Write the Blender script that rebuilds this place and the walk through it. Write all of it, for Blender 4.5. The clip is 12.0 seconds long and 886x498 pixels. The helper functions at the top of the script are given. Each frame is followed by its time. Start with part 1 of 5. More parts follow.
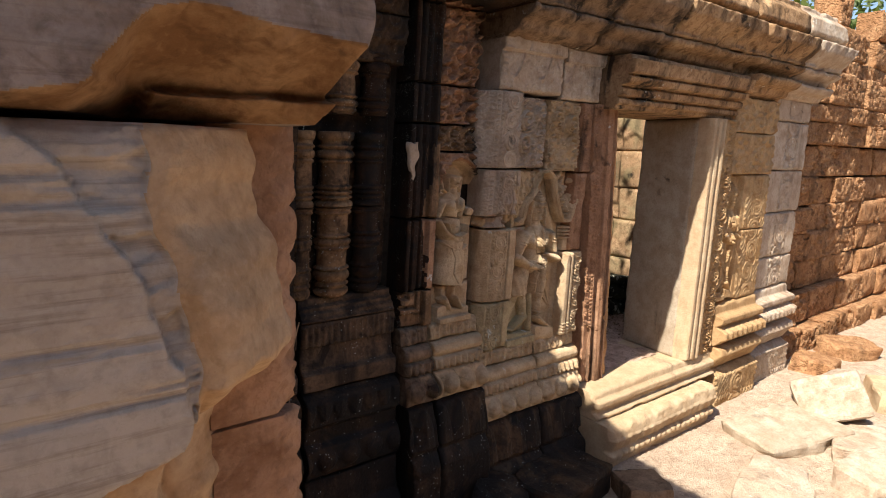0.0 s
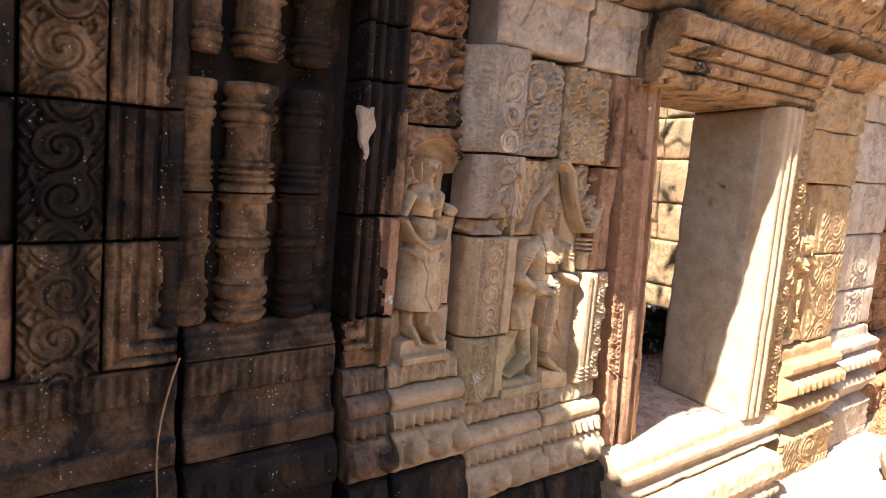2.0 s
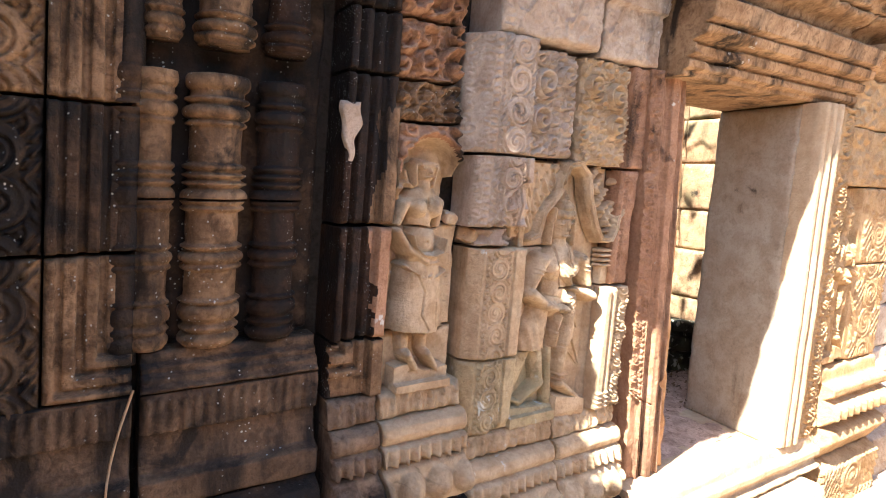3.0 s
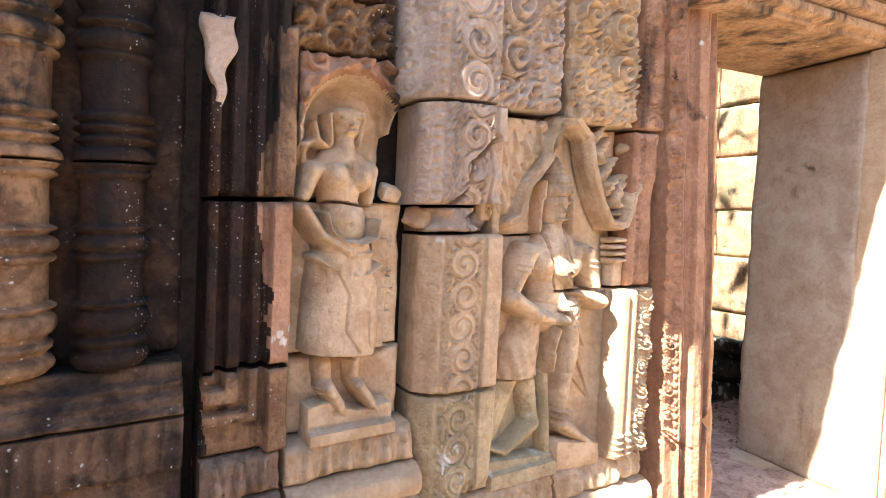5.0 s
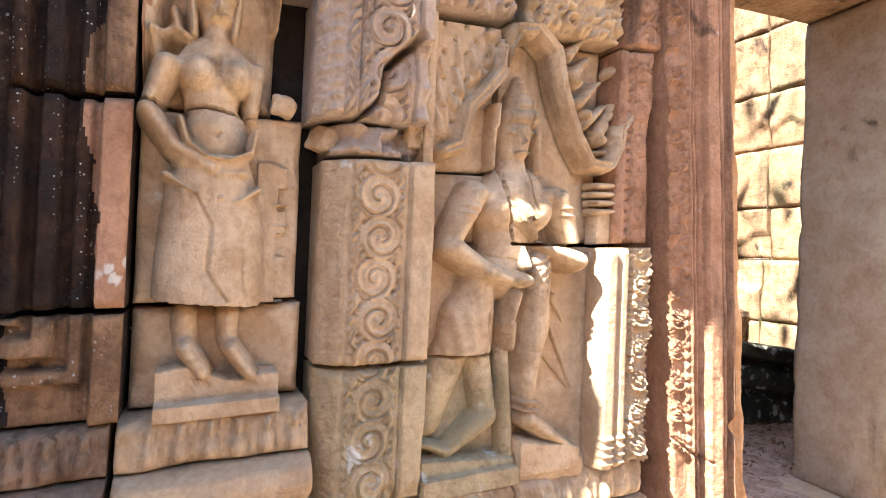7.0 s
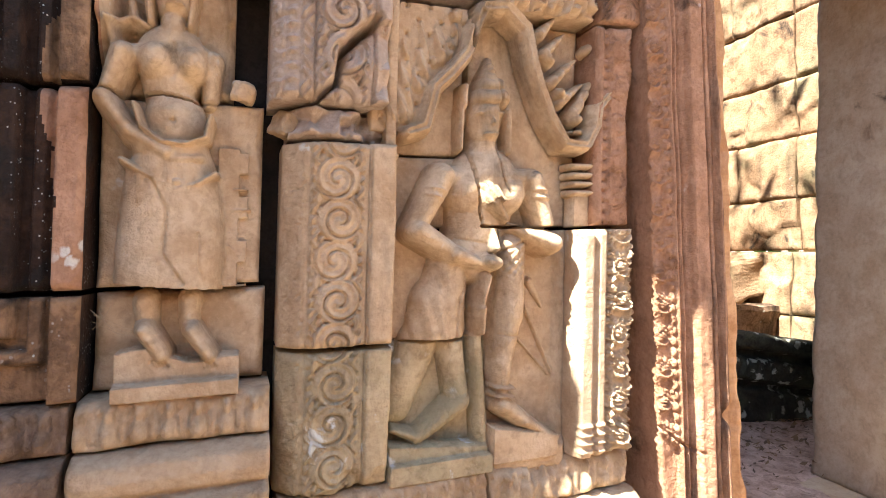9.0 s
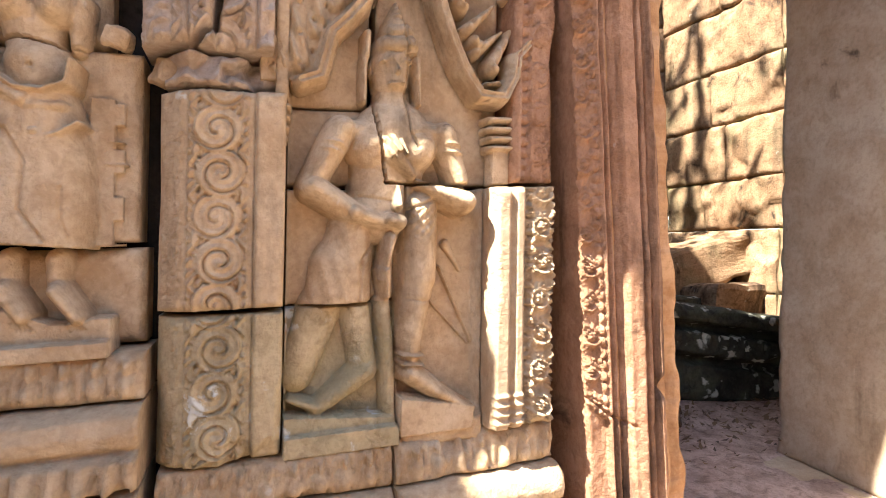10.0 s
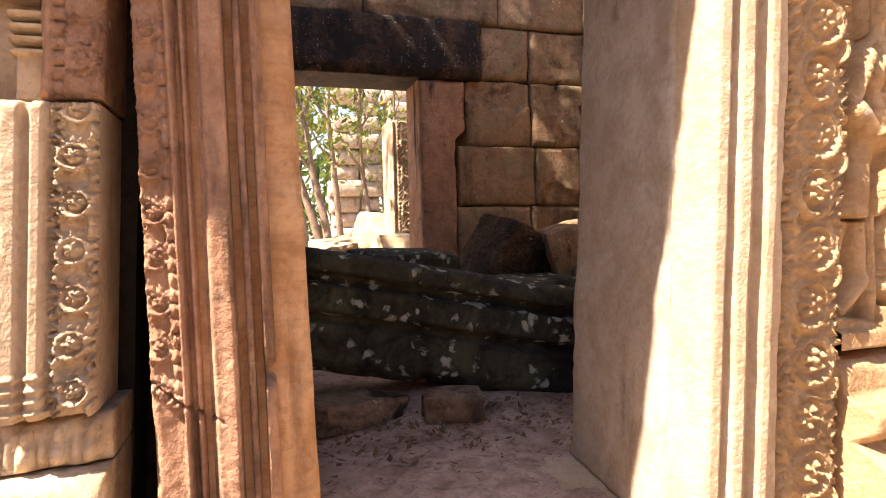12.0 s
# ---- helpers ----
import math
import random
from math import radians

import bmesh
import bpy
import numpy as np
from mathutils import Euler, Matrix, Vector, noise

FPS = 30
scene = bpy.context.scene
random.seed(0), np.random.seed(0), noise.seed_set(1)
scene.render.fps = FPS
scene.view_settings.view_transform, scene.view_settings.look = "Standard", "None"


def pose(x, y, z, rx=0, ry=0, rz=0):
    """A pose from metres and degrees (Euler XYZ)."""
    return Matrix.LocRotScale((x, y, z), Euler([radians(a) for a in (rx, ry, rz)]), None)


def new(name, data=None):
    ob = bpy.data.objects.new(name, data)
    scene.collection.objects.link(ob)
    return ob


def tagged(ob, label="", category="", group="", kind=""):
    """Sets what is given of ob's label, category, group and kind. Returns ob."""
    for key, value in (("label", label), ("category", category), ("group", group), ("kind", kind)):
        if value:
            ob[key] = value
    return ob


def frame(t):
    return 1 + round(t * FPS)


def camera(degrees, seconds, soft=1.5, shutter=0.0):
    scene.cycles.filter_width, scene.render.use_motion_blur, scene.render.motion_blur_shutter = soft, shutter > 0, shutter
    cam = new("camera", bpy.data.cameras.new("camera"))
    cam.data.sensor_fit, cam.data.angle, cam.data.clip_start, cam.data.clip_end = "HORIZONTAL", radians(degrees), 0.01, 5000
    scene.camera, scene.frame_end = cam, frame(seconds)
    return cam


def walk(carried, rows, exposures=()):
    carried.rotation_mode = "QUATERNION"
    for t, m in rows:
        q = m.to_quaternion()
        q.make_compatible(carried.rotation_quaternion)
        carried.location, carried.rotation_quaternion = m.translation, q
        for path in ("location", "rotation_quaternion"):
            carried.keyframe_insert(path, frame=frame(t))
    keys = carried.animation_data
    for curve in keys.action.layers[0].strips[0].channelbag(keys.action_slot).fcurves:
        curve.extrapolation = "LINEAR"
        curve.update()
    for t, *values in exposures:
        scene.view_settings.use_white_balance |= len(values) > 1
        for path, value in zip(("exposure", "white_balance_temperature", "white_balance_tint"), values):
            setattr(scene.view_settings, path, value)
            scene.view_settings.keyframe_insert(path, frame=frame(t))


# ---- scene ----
cam = camera(74.9, 12.0, 1.0)
METRES, EYE, TILT, LEAN, TURN = 4.5, 2.15, -9.6, -1.2, -37.0
ROWS = [
    (0.0, 0.0, 0.0, 0.0, -0.0, 0.0, 0.0),
    (0.5, 0.0547, 0.0478, 0.0065, 0.69, 0.3, -0.49),
    (1.0, 0.0755, 0.0859, 0.0024, 1.46, 1.15, -1.34),
    (1.5, 0.0706, 0.1519, -0.0181, 2.38, 1.82, -1.81),
    (2.0, 0.0604, 0.2183, -0.0087, 3.07, 2.17, -2.01),
    (2.5, 0.0663, 0.2515, -0.0, 3.81, 2.5, -1.94),
    (4.5, 0.0968, 0.3991, -0.024, 7.23, 5.04, -0.9),
    (5.0, 0.1173, 0.4408, -0.0206, 7.77, 5.92, -0.24),
    (5.5, 0.1246, 0.4876, -0.0334, 8.65, 6.79, 0.12),
    (6.0, 0.1269, 0.5284, -0.0294, 10.32, 8.02, 0.03),
    (6.5, 0.1544, 0.5435, -0.0592, 12.06, 8.81, -0.47),
    (8.5, 0.2124, 0.5495, -0.0704, 16.75, 10.17, -0.68),
    (9.0, 0.2153, 0.5635, -0.0752, 17.53, 9.8, -0.47),
    (9.5, 0.2312, 0.5808, -0.0838, 17.82, 9.24, -0.09),
    (10.0, 0.262, 0.6039, -0.0878, 18.64, 8.84, -0.19),
    (10.5, 0.3304, 0.6545, -0.0938, 19.19, 8.33, -0.53),
    (11.0, 0.3764, 0.6822, -0.0917, 19.61, 8.17, -0.69),
    (11.5, 0.4027, 0.7171, -0.0944, 19.87, 8.01, -0.78),
    (12.0, 0.4368, 0.7535, -0.0949, 19.97, 7.76, -0.77),
]
walk(cam, [(t, pose(-4.0, -2.7, EYE, TILT, LEAN, TURN) @ pose(METRES * x, METRES * y, METRES * z, 90 + pitch, roll, yaw)) for t, x, y, z, yaw, pitch, roll in ROWS],
     [(0.0, 1.0, 6700, 10), (1.0, 1.3, 6700, 10), (1.5, 1.7, 6500, 10), (2.5, 2.45, 6300, 10), (4.5, 2.95, 6150, 10), (6.5, 2.87, 6150, 10), (9.5, 2.6, 6350, 10), (10.5, 2.42, 6650, 14), (12.0, 2.08, 7100, 22)])

# ---- light ----
SUN_WAY = Vector((0.75, 0.165, -1.0)).normalized()
world = bpy.data.worlds.new("sky")
scene.world = world
world.use_nodes = True
sky = world.node_tree.nodes.new("ShaderNodeTexSky")
sky.sky_type, sky.sun_disc = "NISHITA", False
sky.sun_elevation = math.asin(-SUN_WAY.z)
sky.sun_rotation = math.atan2(-SUN_WAY.x, -SUN_WAY.y)
backing = world.node_tree.nodes["Background"]
backing.inputs[1].default_value = 0.09
world.node_tree.links.new(sky.outputs[0], backing.inputs[0])
sun = new("sun", bpy.data.lights.new("sun", "SUN"))
sun.data.energy, sun.data.angle, sun.data.color = 5.0, radians(0.6), (1.0, 0.93, 0.82)
sun.rotation_euler = SUN_WAY.to_track_quat("-Z", "Y").to_euler()


# ---- materials ----
def nodes_of(name):
    m = bpy.data.materials.new(name)
    m.use_nodes = True
    return m, m.node_tree.nodes, m.node_tree.links, m.node_tree.nodes["Principled BSDF"]


def stone_material(name, pale, mid, deep, dark=0.3, lichen=0.2, grain=1.0, streak=0.5, white=(0.62, 0.63, 0.58), rough=0.9, pits=0.0, green=0.0, spot=26, dirt=0.6, beds=0.0):
    """Weathered stone: three colours in broad and fine patches, black crust in running streaks, pale lichen spots, fine relief."""
    m, n, l, p = nodes_of(name)

    def noise_tex(scale, detail=6, distortion=0.0, stretch=None, roughness=0.6):
        t = n.new("ShaderNodeTexNoise")
        t.inputs["Scale"].default_value, t.inputs["Detail"].default_value = scale, detail
        t.inputs["Roughness"].default_value, t.inputs["Distortion"].default_value = roughness, distortion
        if stretch:
            s = n.new("ShaderNodeMapping")
            s.inputs["Scale"].default_value = stretch
            l.new(geo.outputs["Position"], s.inputs[0])
            l.new(s.outputs[0], t.inputs["Vector"])
        else:
            l.new(geo.outputs["Position"], t.inputs["Vector"])
        return t

    def ramp(src, a, b):
        r = n.new("ShaderNodeMapRange")
        r.inputs[1].default_value, r.inputs[2].default_value = a, b
        l.new(src, r.inputs[0])
        return r.outputs[0]

    def blend(fac, a, b, mode="MIX"):
        x = n.new("ShaderNodeMix")
        x.data_type, x.blend_type = "RGBA", mode
        for sock, v in ((x.inputs[0], fac), (x.inputs[6], a), (x.inputs[7], b)):
            if hasattr(v, "links"):
                l.new(v, sock)
            elif isinstance(v, float):
                sock.default_value = v
            else:
                sock.default_value = (*v, 1)
        return x.outputs[2]

    def times(a, b, op="MULTIPLY"):
        x = n.new("ShaderNodeMath")
        x.operation = op
        x.use_clamp = True
        for sock, v in ((x.inputs[0], a), (x.inputs[1], b)):
            if hasattr(v, "links"):
                l.new(v, sock)
            else:
                sock.default_value = v
        return x.outputs[0]

    geo = n.new("ShaderNodeNewGeometry")
    info = n.new("ShaderNodeObjectInfo")
    broad, middle, fine = noise_tex(1.7, 5, 0.4), noise_tex(9, 6, 0.3), noise_tex(70, 5)
    c = blend(ramp(broad.outputs[0], 0.40, 0.60), mid, pale)
    c = blend(times(ramp(middle.outputs[0], 0.42, 0.62), 0.85), c, deep)
    grime = noise_tex(23, 7, 0.9)
    c = blend(times(ramp(grime.outputs[0], 0.50, 0.66), dirt), c, blend(1.0, deep, (0.40, 0.35, 0.31), "MULTIPLY"))
    c = blend(times(info.outputs["Random"], 0.35), c, blend(0.5, deep, pale))
    c = blend(times(ramp(fine.outputs[0], 0.5, 0.7), 0.15 + 0.5 * dirt), c, blend(1.0, mid, (0.5, 0.46, 0.42), "MULTIPLY"))
    c = blend(times(ramp(fine.outputs[0], 0.45, 0.32), 0.3), c, pale)
    if beds:
        lines, wide = noise_tex(1.0, 6, 0.15, (4.0, 4.0, 75.0), 0.65), noise_tex(1.0, 4, 0.3, (2.0, 2.0, 17.0))
        c = blend(times(ramp(lines.outputs[0], 0.52, 0.66), beds), c, blend(1.0, deep, (0.55, 0.52, 0.5), "MULTIPLY"))
        c = blend(times(ramp(wide.outputs[0], 0.5, 0.65), 0.6 * beds), c, (0.52, 0.47, 0.42))
    if green:
        g = noise_tex(3.1, 5, 0.6)
        c = blend(times(ramp(g.outputs[0], 0.5, 0.66), green), c, (0.20, 0.21, 0.12))
    if dark:
        runs = noise_tex(1.0, 7, 0.2, (5.0, 5.0, 0.9))
        spots = noise_tex(4.5, 8, 0.8)
        s1 = times(ramp(runs.outputs[0], 0.62 - 0.24 * dark, 0.72 - 0.16 * dark), streak)
        s2 = ramp(spots.outputs[0], 0.70 - 0.24 * dark, 0.80 - 0.2 * dark)
        c = blend(times(times(s1, s2, "ADD"), 0.92), c, (0.022, 0.019, 0.017))
    if lichen:
        v = n.new("ShaderNodeTexVoronoi")
        v.inputs["Scale"].default_value = spot
        warp = n.new("ShaderNodeVectorMath")
        warp.operation = "MULTIPLY_ADD"
        warp.inputs[1].default_value = (2.2 / spot, 2.2 / spot, 2.2 / spot)
        l.new(middle.outputs["Color"], warp.inputs[0])
        l.new(geo.outputs["Position"], warp.inputs[2])
        l.new(warp.outputs[0], v.inputs["Vector"])
        where = noise_tex(5.2, 4)
        patch = times(ramp(v.outputs["Distance"], 0.34, 0.22), ramp(where.outputs[0], 0.68 - 0.22 * lichen, 0.74 - 0.2 * lichen))
        if spot > 50:
            pick = n.new("ShaderNodeSeparateColor")
            l.new(v.outputs["Color"], pick.inputs[0])
            runs_of = noise_tex(1.0, 4, 0.3, (14.0, 14.0, 1.6))
            patch = times(times(ramp(v.outputs["Distance"], 0.3, 0.2), ramp(pick.outputs[0], 0.72, 0.78)), ramp(runs_of.outputs[0], 0.62 - 0.22 * lichen, 0.70 - 0.2 * lichen))
        c = blend(times(patch, 0.8), c, white)
    l.new(c, p.inputs["Base Color"])
    p.inputs["Roughness"].default_value = rough
    p.inputs["Specular IOR Level"].default_value = 0.1
    bump2 = noise_tex(210, 4)
    b1 = n.new("ShaderNodeBump")
    b1.inputs["Strength"].default_value, b1.inputs["Distance"].default_value = 0.8 * grain, 0.009
    l.new(fine.outputs[0], b1.inputs["Height"])
    b2 = n.new("ShaderNodeBump")
    b2.inputs["Strength"].default_value, b2.inputs["Distance"].default_value = 0.5 * grain, 0.003
    l.new(bump2.outputs[0], b2.inputs["Height"])
    l.new(b1.outputs[0], b2.inputs["Normal"])
    last = b2.outputs[0]
    if pits:
        pv = n.new("ShaderNodeTexVoronoi")
        pv.inputs["Scale"].default_value = 45
        l.new(geo.outputs["Position"], pv.inputs["Vector"])
        b3 = n.new("ShaderNodeBump")
        b3.inputs["Strength"].default_value, b3.inputs["Distance"].default_value = pits, 0.012
        l.new(ramp(pv.outputs["Distance"], 0.1, 0.55), b3.inputs["Height"])
        b3.invert = True
        l.new(last, b3.inputs["Normal"])
        last = b3.outputs[0]
    l.new(last, p.inputs["Normal"])
    return m


TAN = stone_material("tan_sandstone", (0.60, 0.465, 0.31), (0.53, 0.385, 0.235), (0.39, 0.258, 0.142), 0.15, 0.12, 0.8, dirt=0.28)
PALE = stone_material("pale_sandstone", (0.56, 0.44, 0.30), (0.50, 0.37, 0.235), (0.42, 0.29, 0.175), 0.06, 0.1, 0.8, dirt=0.15)
# Stone right of the doorway, orange bounce from the sunlit ground put into its colour.
WARMED = stone_material("bounce_warmed_sandstone", (0.52, 0.36, 0.20), (0.45, 0.295, 0.155), (0.34, 0.205, 0.10), 0.12, 0.1, 0.9, dirt=0.3)
STAINED = stone_material("stained_honey_sandstone", (0.47, 0.315, 0.185), (0.39, 0.245, 0.135), (0.25, 0.145, 0.075), 0.5, 0.2, streak=0.9)
GREY = stone_material("grey_pink_sandstone", (0.56, 0.475, 0.385), (0.50, 0.39, 0.295), (0.37, 0.265, 0.185), 0.16, 0.3, dirt=0.3)
OLIVE = stone_material("mossy_sandstone", (0.56, 0.455, 0.29), (0.48, 0.375, 0.22), (0.36, 0.27, 0.155), 0.15, 0.9, green=0.3, spot=12, dirt=0.4)
RED = stone_material("red_sandstone", (0.50, 0.30, 0.19), (0.42, 0.235, 0.14), (0.26, 0.135, 0.075), 0.34, 0.15, streak=1.0, dirt=0.4)
# Black crust, used as well for deep shade along the wall's foot.
CRUST_SHADE = stone_material("black_crust_and_shade_sandstone", (0.13, 0.078, 0.046), (0.07, 0.042, 0.026), (0.022, 0.016, 0.012), 0.8, 0.45, streak=1.0, spot=75, rough=0.6)
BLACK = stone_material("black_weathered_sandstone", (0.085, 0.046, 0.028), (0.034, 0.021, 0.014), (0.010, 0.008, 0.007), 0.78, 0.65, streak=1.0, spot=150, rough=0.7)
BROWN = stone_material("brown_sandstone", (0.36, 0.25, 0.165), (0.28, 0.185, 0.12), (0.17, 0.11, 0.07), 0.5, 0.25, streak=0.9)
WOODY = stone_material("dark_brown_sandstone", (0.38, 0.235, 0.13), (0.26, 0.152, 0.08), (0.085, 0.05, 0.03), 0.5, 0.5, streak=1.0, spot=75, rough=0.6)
LATERITE = stone_material("laterite", (0.57, 0.34, 0.185), (0.48, 0.26, 0.13), (0.30, 0.145, 0.07), 0.3, 0.15, 1.8, pits=1.0)
ROOMSTONE = stone_material("room_sandstone", (0.40, 0.27, 0.165), (0.32, 0.20, 0.115), (0.20, 0.125, 0.07), 0.42, 0.2, green=0.4)
MOULDY = stone_material("lichened_dark_sandstone", (0.085, 0.085, 0.06), (0.05, 0.05, 0.036), (0.022, 0.022, 0.018), 0.5, 1.15, green=0.25, spot=13, white=(0.44, 0.45, 0.38))
BROKEN = stone_material("fresh_broken_sandstone", (0.60, 0.43, 0.275), (0.52, 0.34, 0.195), (0.38, 0.225, 0.115), 0.05, 0.0, 0.6, dirt=0.3)
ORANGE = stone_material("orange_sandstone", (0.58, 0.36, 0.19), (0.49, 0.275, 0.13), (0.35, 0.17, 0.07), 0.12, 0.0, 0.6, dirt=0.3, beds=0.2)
BEDDED = stone_material("bedded_grey_sandstone", (0.55, 0.475, 0.39), (0.49, 0.41, 0.33), (0.40, 0.31, 0.235), 0.03, 0.0, 0.5, dirt=0.3, beds=0.6)
CUT = stone_material("grey_cut_sandstone", (0.47, 0.405, 0.32), (0.41, 0.335, 0.255), (0.33, 0.25, 0.175), 0.05, 0.0, 0.35, dirt=0.3)
EARTH = stone_material("sandy_earth", (0.54, 0.44, 0.345), (0.47, 0.36, 0.27), (0.36, 0.26, 0.19), 0.0, 0.0, 1.4)
ROOMEARTH = stone_material("pink_trodden_earth", (0.62, 0.45, 0.35), (0.52, 0.365, 0.28), (0.32, 0.215, 0.16), 0.0, 0.0, 1.6)
PUMICE = stone_material("dark_porous_laterite", (0.16, 0.10, 0.06), (0.10, 0.062, 0.04), (0.05, 0.032, 0.022), 0.5, 0.2, 1.8, pits=1.0)
UMBER = stone_material("umber_sandstone", (0.24, 0.15, 0.09), (0.15, 0.094, 0.057), (0.05, 0.033, 0.022), 0.6, 0.35, streak=1.0, spot=75, rough=0.65)
UNDERSIDE = stone_material("shaded_brown_sandstone", (0.38, 0.235, 0.13), (0.29, 0.165, 0.08), (0.18, 0.092, 0.042), 0.3, 0.0, 0.6, dirt=0.4)
PURPLISH = stone_material("weathered_purple_grey_sandstone", (0.37, 0.295, 0.25), (0.29, 0.22, 0.18), (0.19, 0.135, 0.105), 0.25, 0.0, 0.7, dirt=0.5, beds=0.4)
DARK_CORE = stone_material("dark_joint_and_gap_core", (0.05, 0.04, 0.03), (0.04, 0.03, 0.025), (0.03, 0.025, 0.02), 0.3, 0.0)
BARK = stone_material("pale_bark", (0.36, 0.27, 0.20), (0.29, 0.21, 0.15), (0.2, 0.14, 0.10), 0.2, 0.3)


def leaf_material(name, a, b):
    m, n, l, p = nodes_of(name)
    info = n.new("ShaderNodeNewGeometry")
    mix = n.new("ShaderNodeMix")
    mix.data_type = "RGBA"
    mix.inputs[6].default_value, mix.inputs[7].default_value = (*a, 1), (*b, 1)
    l.new(info.outputs["Random Per Island"], mix.inputs[0])
    l.new(mix.outputs[2], p.inputs["Base Color"])
    p.inputs["Roughness"].default_value = 0.5
    glow = n.new("ShaderNodeBsdfTranslucent")
    l.new(mix.outputs[2], glow.inputs[0])
    both = n.new("ShaderNodeMixShader")
    both.inputs[0].default_value = 0.45
    l.new(p.outputs[0], both.inputs[1])
    l.new(glow.outputs[0], both.inputs[2])
    l.new(both.outputs[0], n["Material Output"].inputs[0])
    return m


LEAF = leaf_material("green_leaf", (0.05, 0.09, 0.02), (0.13, 0.17, 0.03))
YELLOWLEAF = leaf_material("yellow_green_leaf", (0.11, 0.15, 0.025), (0.24, 0.24, 0.04))
LITTER = leaf_material("dry_leaf", (0.10, 0.06, 0.035), (0.25, 0.15, 0.07))


# ---- shaping helpers ----
def vnoise(x, z, seed=0):
    xi, zi = np.floor(x), np.floor(z)
    fx, fz = x - xi, z - zi
    fx, fz = fx * fx * (3 - 2 * fx), fz * fz * (3 - 2 * fz)

    def h(i, j):
        q = np.sin(i * 127.1 + j * 311.7 + seed * 74.7) * 43758.5453
        return q - np.floor(q)
    a, b, c, d = h(xi, zi), h(xi + 1, zi), h(xi, zi + 1), h(xi + 1, zi + 1)
    return (a * (1 - fx) + b * fx) * (1 - fz) + (c * (1 - fx) + d * fx) * fz


def fbm(x, z, seed=0, octaves=4):
    total, amp, norm = 0, 1.0, 0.0
    for k in range(octaves):
        total = total + amp * vnoise(x * 2 ** k + 13 * k, z * 2 ** k - 7 * k, seed + k)
        norm += amp
        amp *= 0.5
    return total / norm


def lean_x(x, z):
    """The old front leans a little: its uprights tip towards the east."""
    return x + 0.05 * (z - 1.2)


def mesh_object(name, verts, quads, mat, parent=None, label="", smooth=False, tris=()):
    me = bpy.data.meshes.new(name)
    me.from_pydata([tuple(v) for v in verts], [], [tuple(int(i) for i in q) for q in quads] + list(tris))
    me.update()
    if smooth:
        me.polygons.foreach_set("use_smooth", [True] * len(me.polygons))
    me.materials.append(mat)
    ob = new(name, me)
    if parent:
        ob.parent = parent
    if label:
        ob["label"] = label
    return ob


def thing(name, label, category, group="", kind="", at=(0, 0, 0)):
    ob = new(name)
    ob.empty_display_size = 0.1
    ob.location = at
    return tagged(ob, label, category, group, kind)


SEED = [0]


def stone(name, u0, u1, z0, z1, front, depth, mat, parent=None, h=None, res=0.012, rough=0.004, chip=0.012, face="S", tip=True, label="", gap=0.0035, warp=None, mat2=None, where2=None):
    """A dressed stone whose face carries the relief h(u, z) in metres, with worn edges. face: S looks to -y, E to +x, W to -x, U upwards (z is then y)."""
    SEED[0] += 1
    seed = SEED[0] % 97
    u0, u1, z0, z1 = u0 + gap, u1 - gap, z0 + gap, z1 - gap
    nu, nz = max(3, int((u1 - u0) / res)), max(3, int((z1 - z0) / res))
    U, Z = np.meshgrid(np.linspace(u0, u1, nu + 1), np.linspace(z0, z1, nz + 1))
    H = np.zeros_like(U) if h is None else h(U, Z) + 0.0 * U
    H = H + rough * 2 * (fbm(U * 5, Z * 5, seed, 5) - 0.5) + rough * 0.6 * (fbm(U * 40, Z * 40, seed + 3, 3) - 0.5)
    d = np.minimum(np.minimum(U - u0, u1 - U), np.minimum(Z - z0, z1 - Z))
    wear = chip * (0.35 + 1.6 * np.clip(fbm(U * 9, Z * 9, seed + 5, 3) - 0.3, 0, 1) * 2)
    H = H - wear * np.clip(1 - d / np.maximum(wear, 1e-4), 0, 1) ** 2
    if where2 is not None:
        other = where2(U[:-1, :-1], Z[:-1, :-1]).ravel()
    if warp is not None:
        U = U + warp(U, Z)
    n = (nu + 1) * (nz + 1)
    ids = np.arange(n).reshape(nz + 1, nu + 1)
    ring = np.concatenate([ids[0, :], ids[1:, -1], ids[-1, -2::-1], ids[-2:0:-1, 0]])
    uu, zz, hh = (np.concatenate([a.ravel(), a.ravel()[ring]]) for a in (U, Z, H))
    hh[n:] = -depth
    if face == "S":
        V = np.stack([uu, front - hh, zz], 1)
    elif face == "E":
        V = np.stack([front + hh, uu, zz], 1)
    elif face == "W":
        V = np.stack([front - hh, uu, zz], 1)
    else:
        V = np.stack([uu, zz, front + hh], 1)
    if tip:
        V[:, 0] = lean_x(V[:, 0], V[:, 2])
    q = np.stack([ids[:-1, :-1], ids[:-1, 1:], ids[1:, 1:], ids[1:, :-1]], -1).reshape(-1, 4)
    m = len(ring)
    k = np.arange(m)
    side = np.stack([ring, n + k, n + (k + 1) % m, ring[(k + 1) % m]], 1)
    quads = np.concatenate([q, side])
    if face == "W":
        quads = quads[:, ::-1]
    ob = mesh_object(name, V, quads, mat, parent, label, False, [tuple(range(n, n + m))] if face == "W" else [tuple(range(n + m - 1, n - 1, -1))])
    flags = np.zeros(len(ob.data.polygons), bool)
    flags[:len(q)] = True
    ob.data.polygons.foreach_set("use_smooth", flags)
    if mat2:
        ob.data.materials.append(mat2)
        index = np.zeros(len(ob.data.polygons), np.int32)
        index[:len(q)] = other
        ob.data.polygons.foreach_set("material_index", index)
    return ob


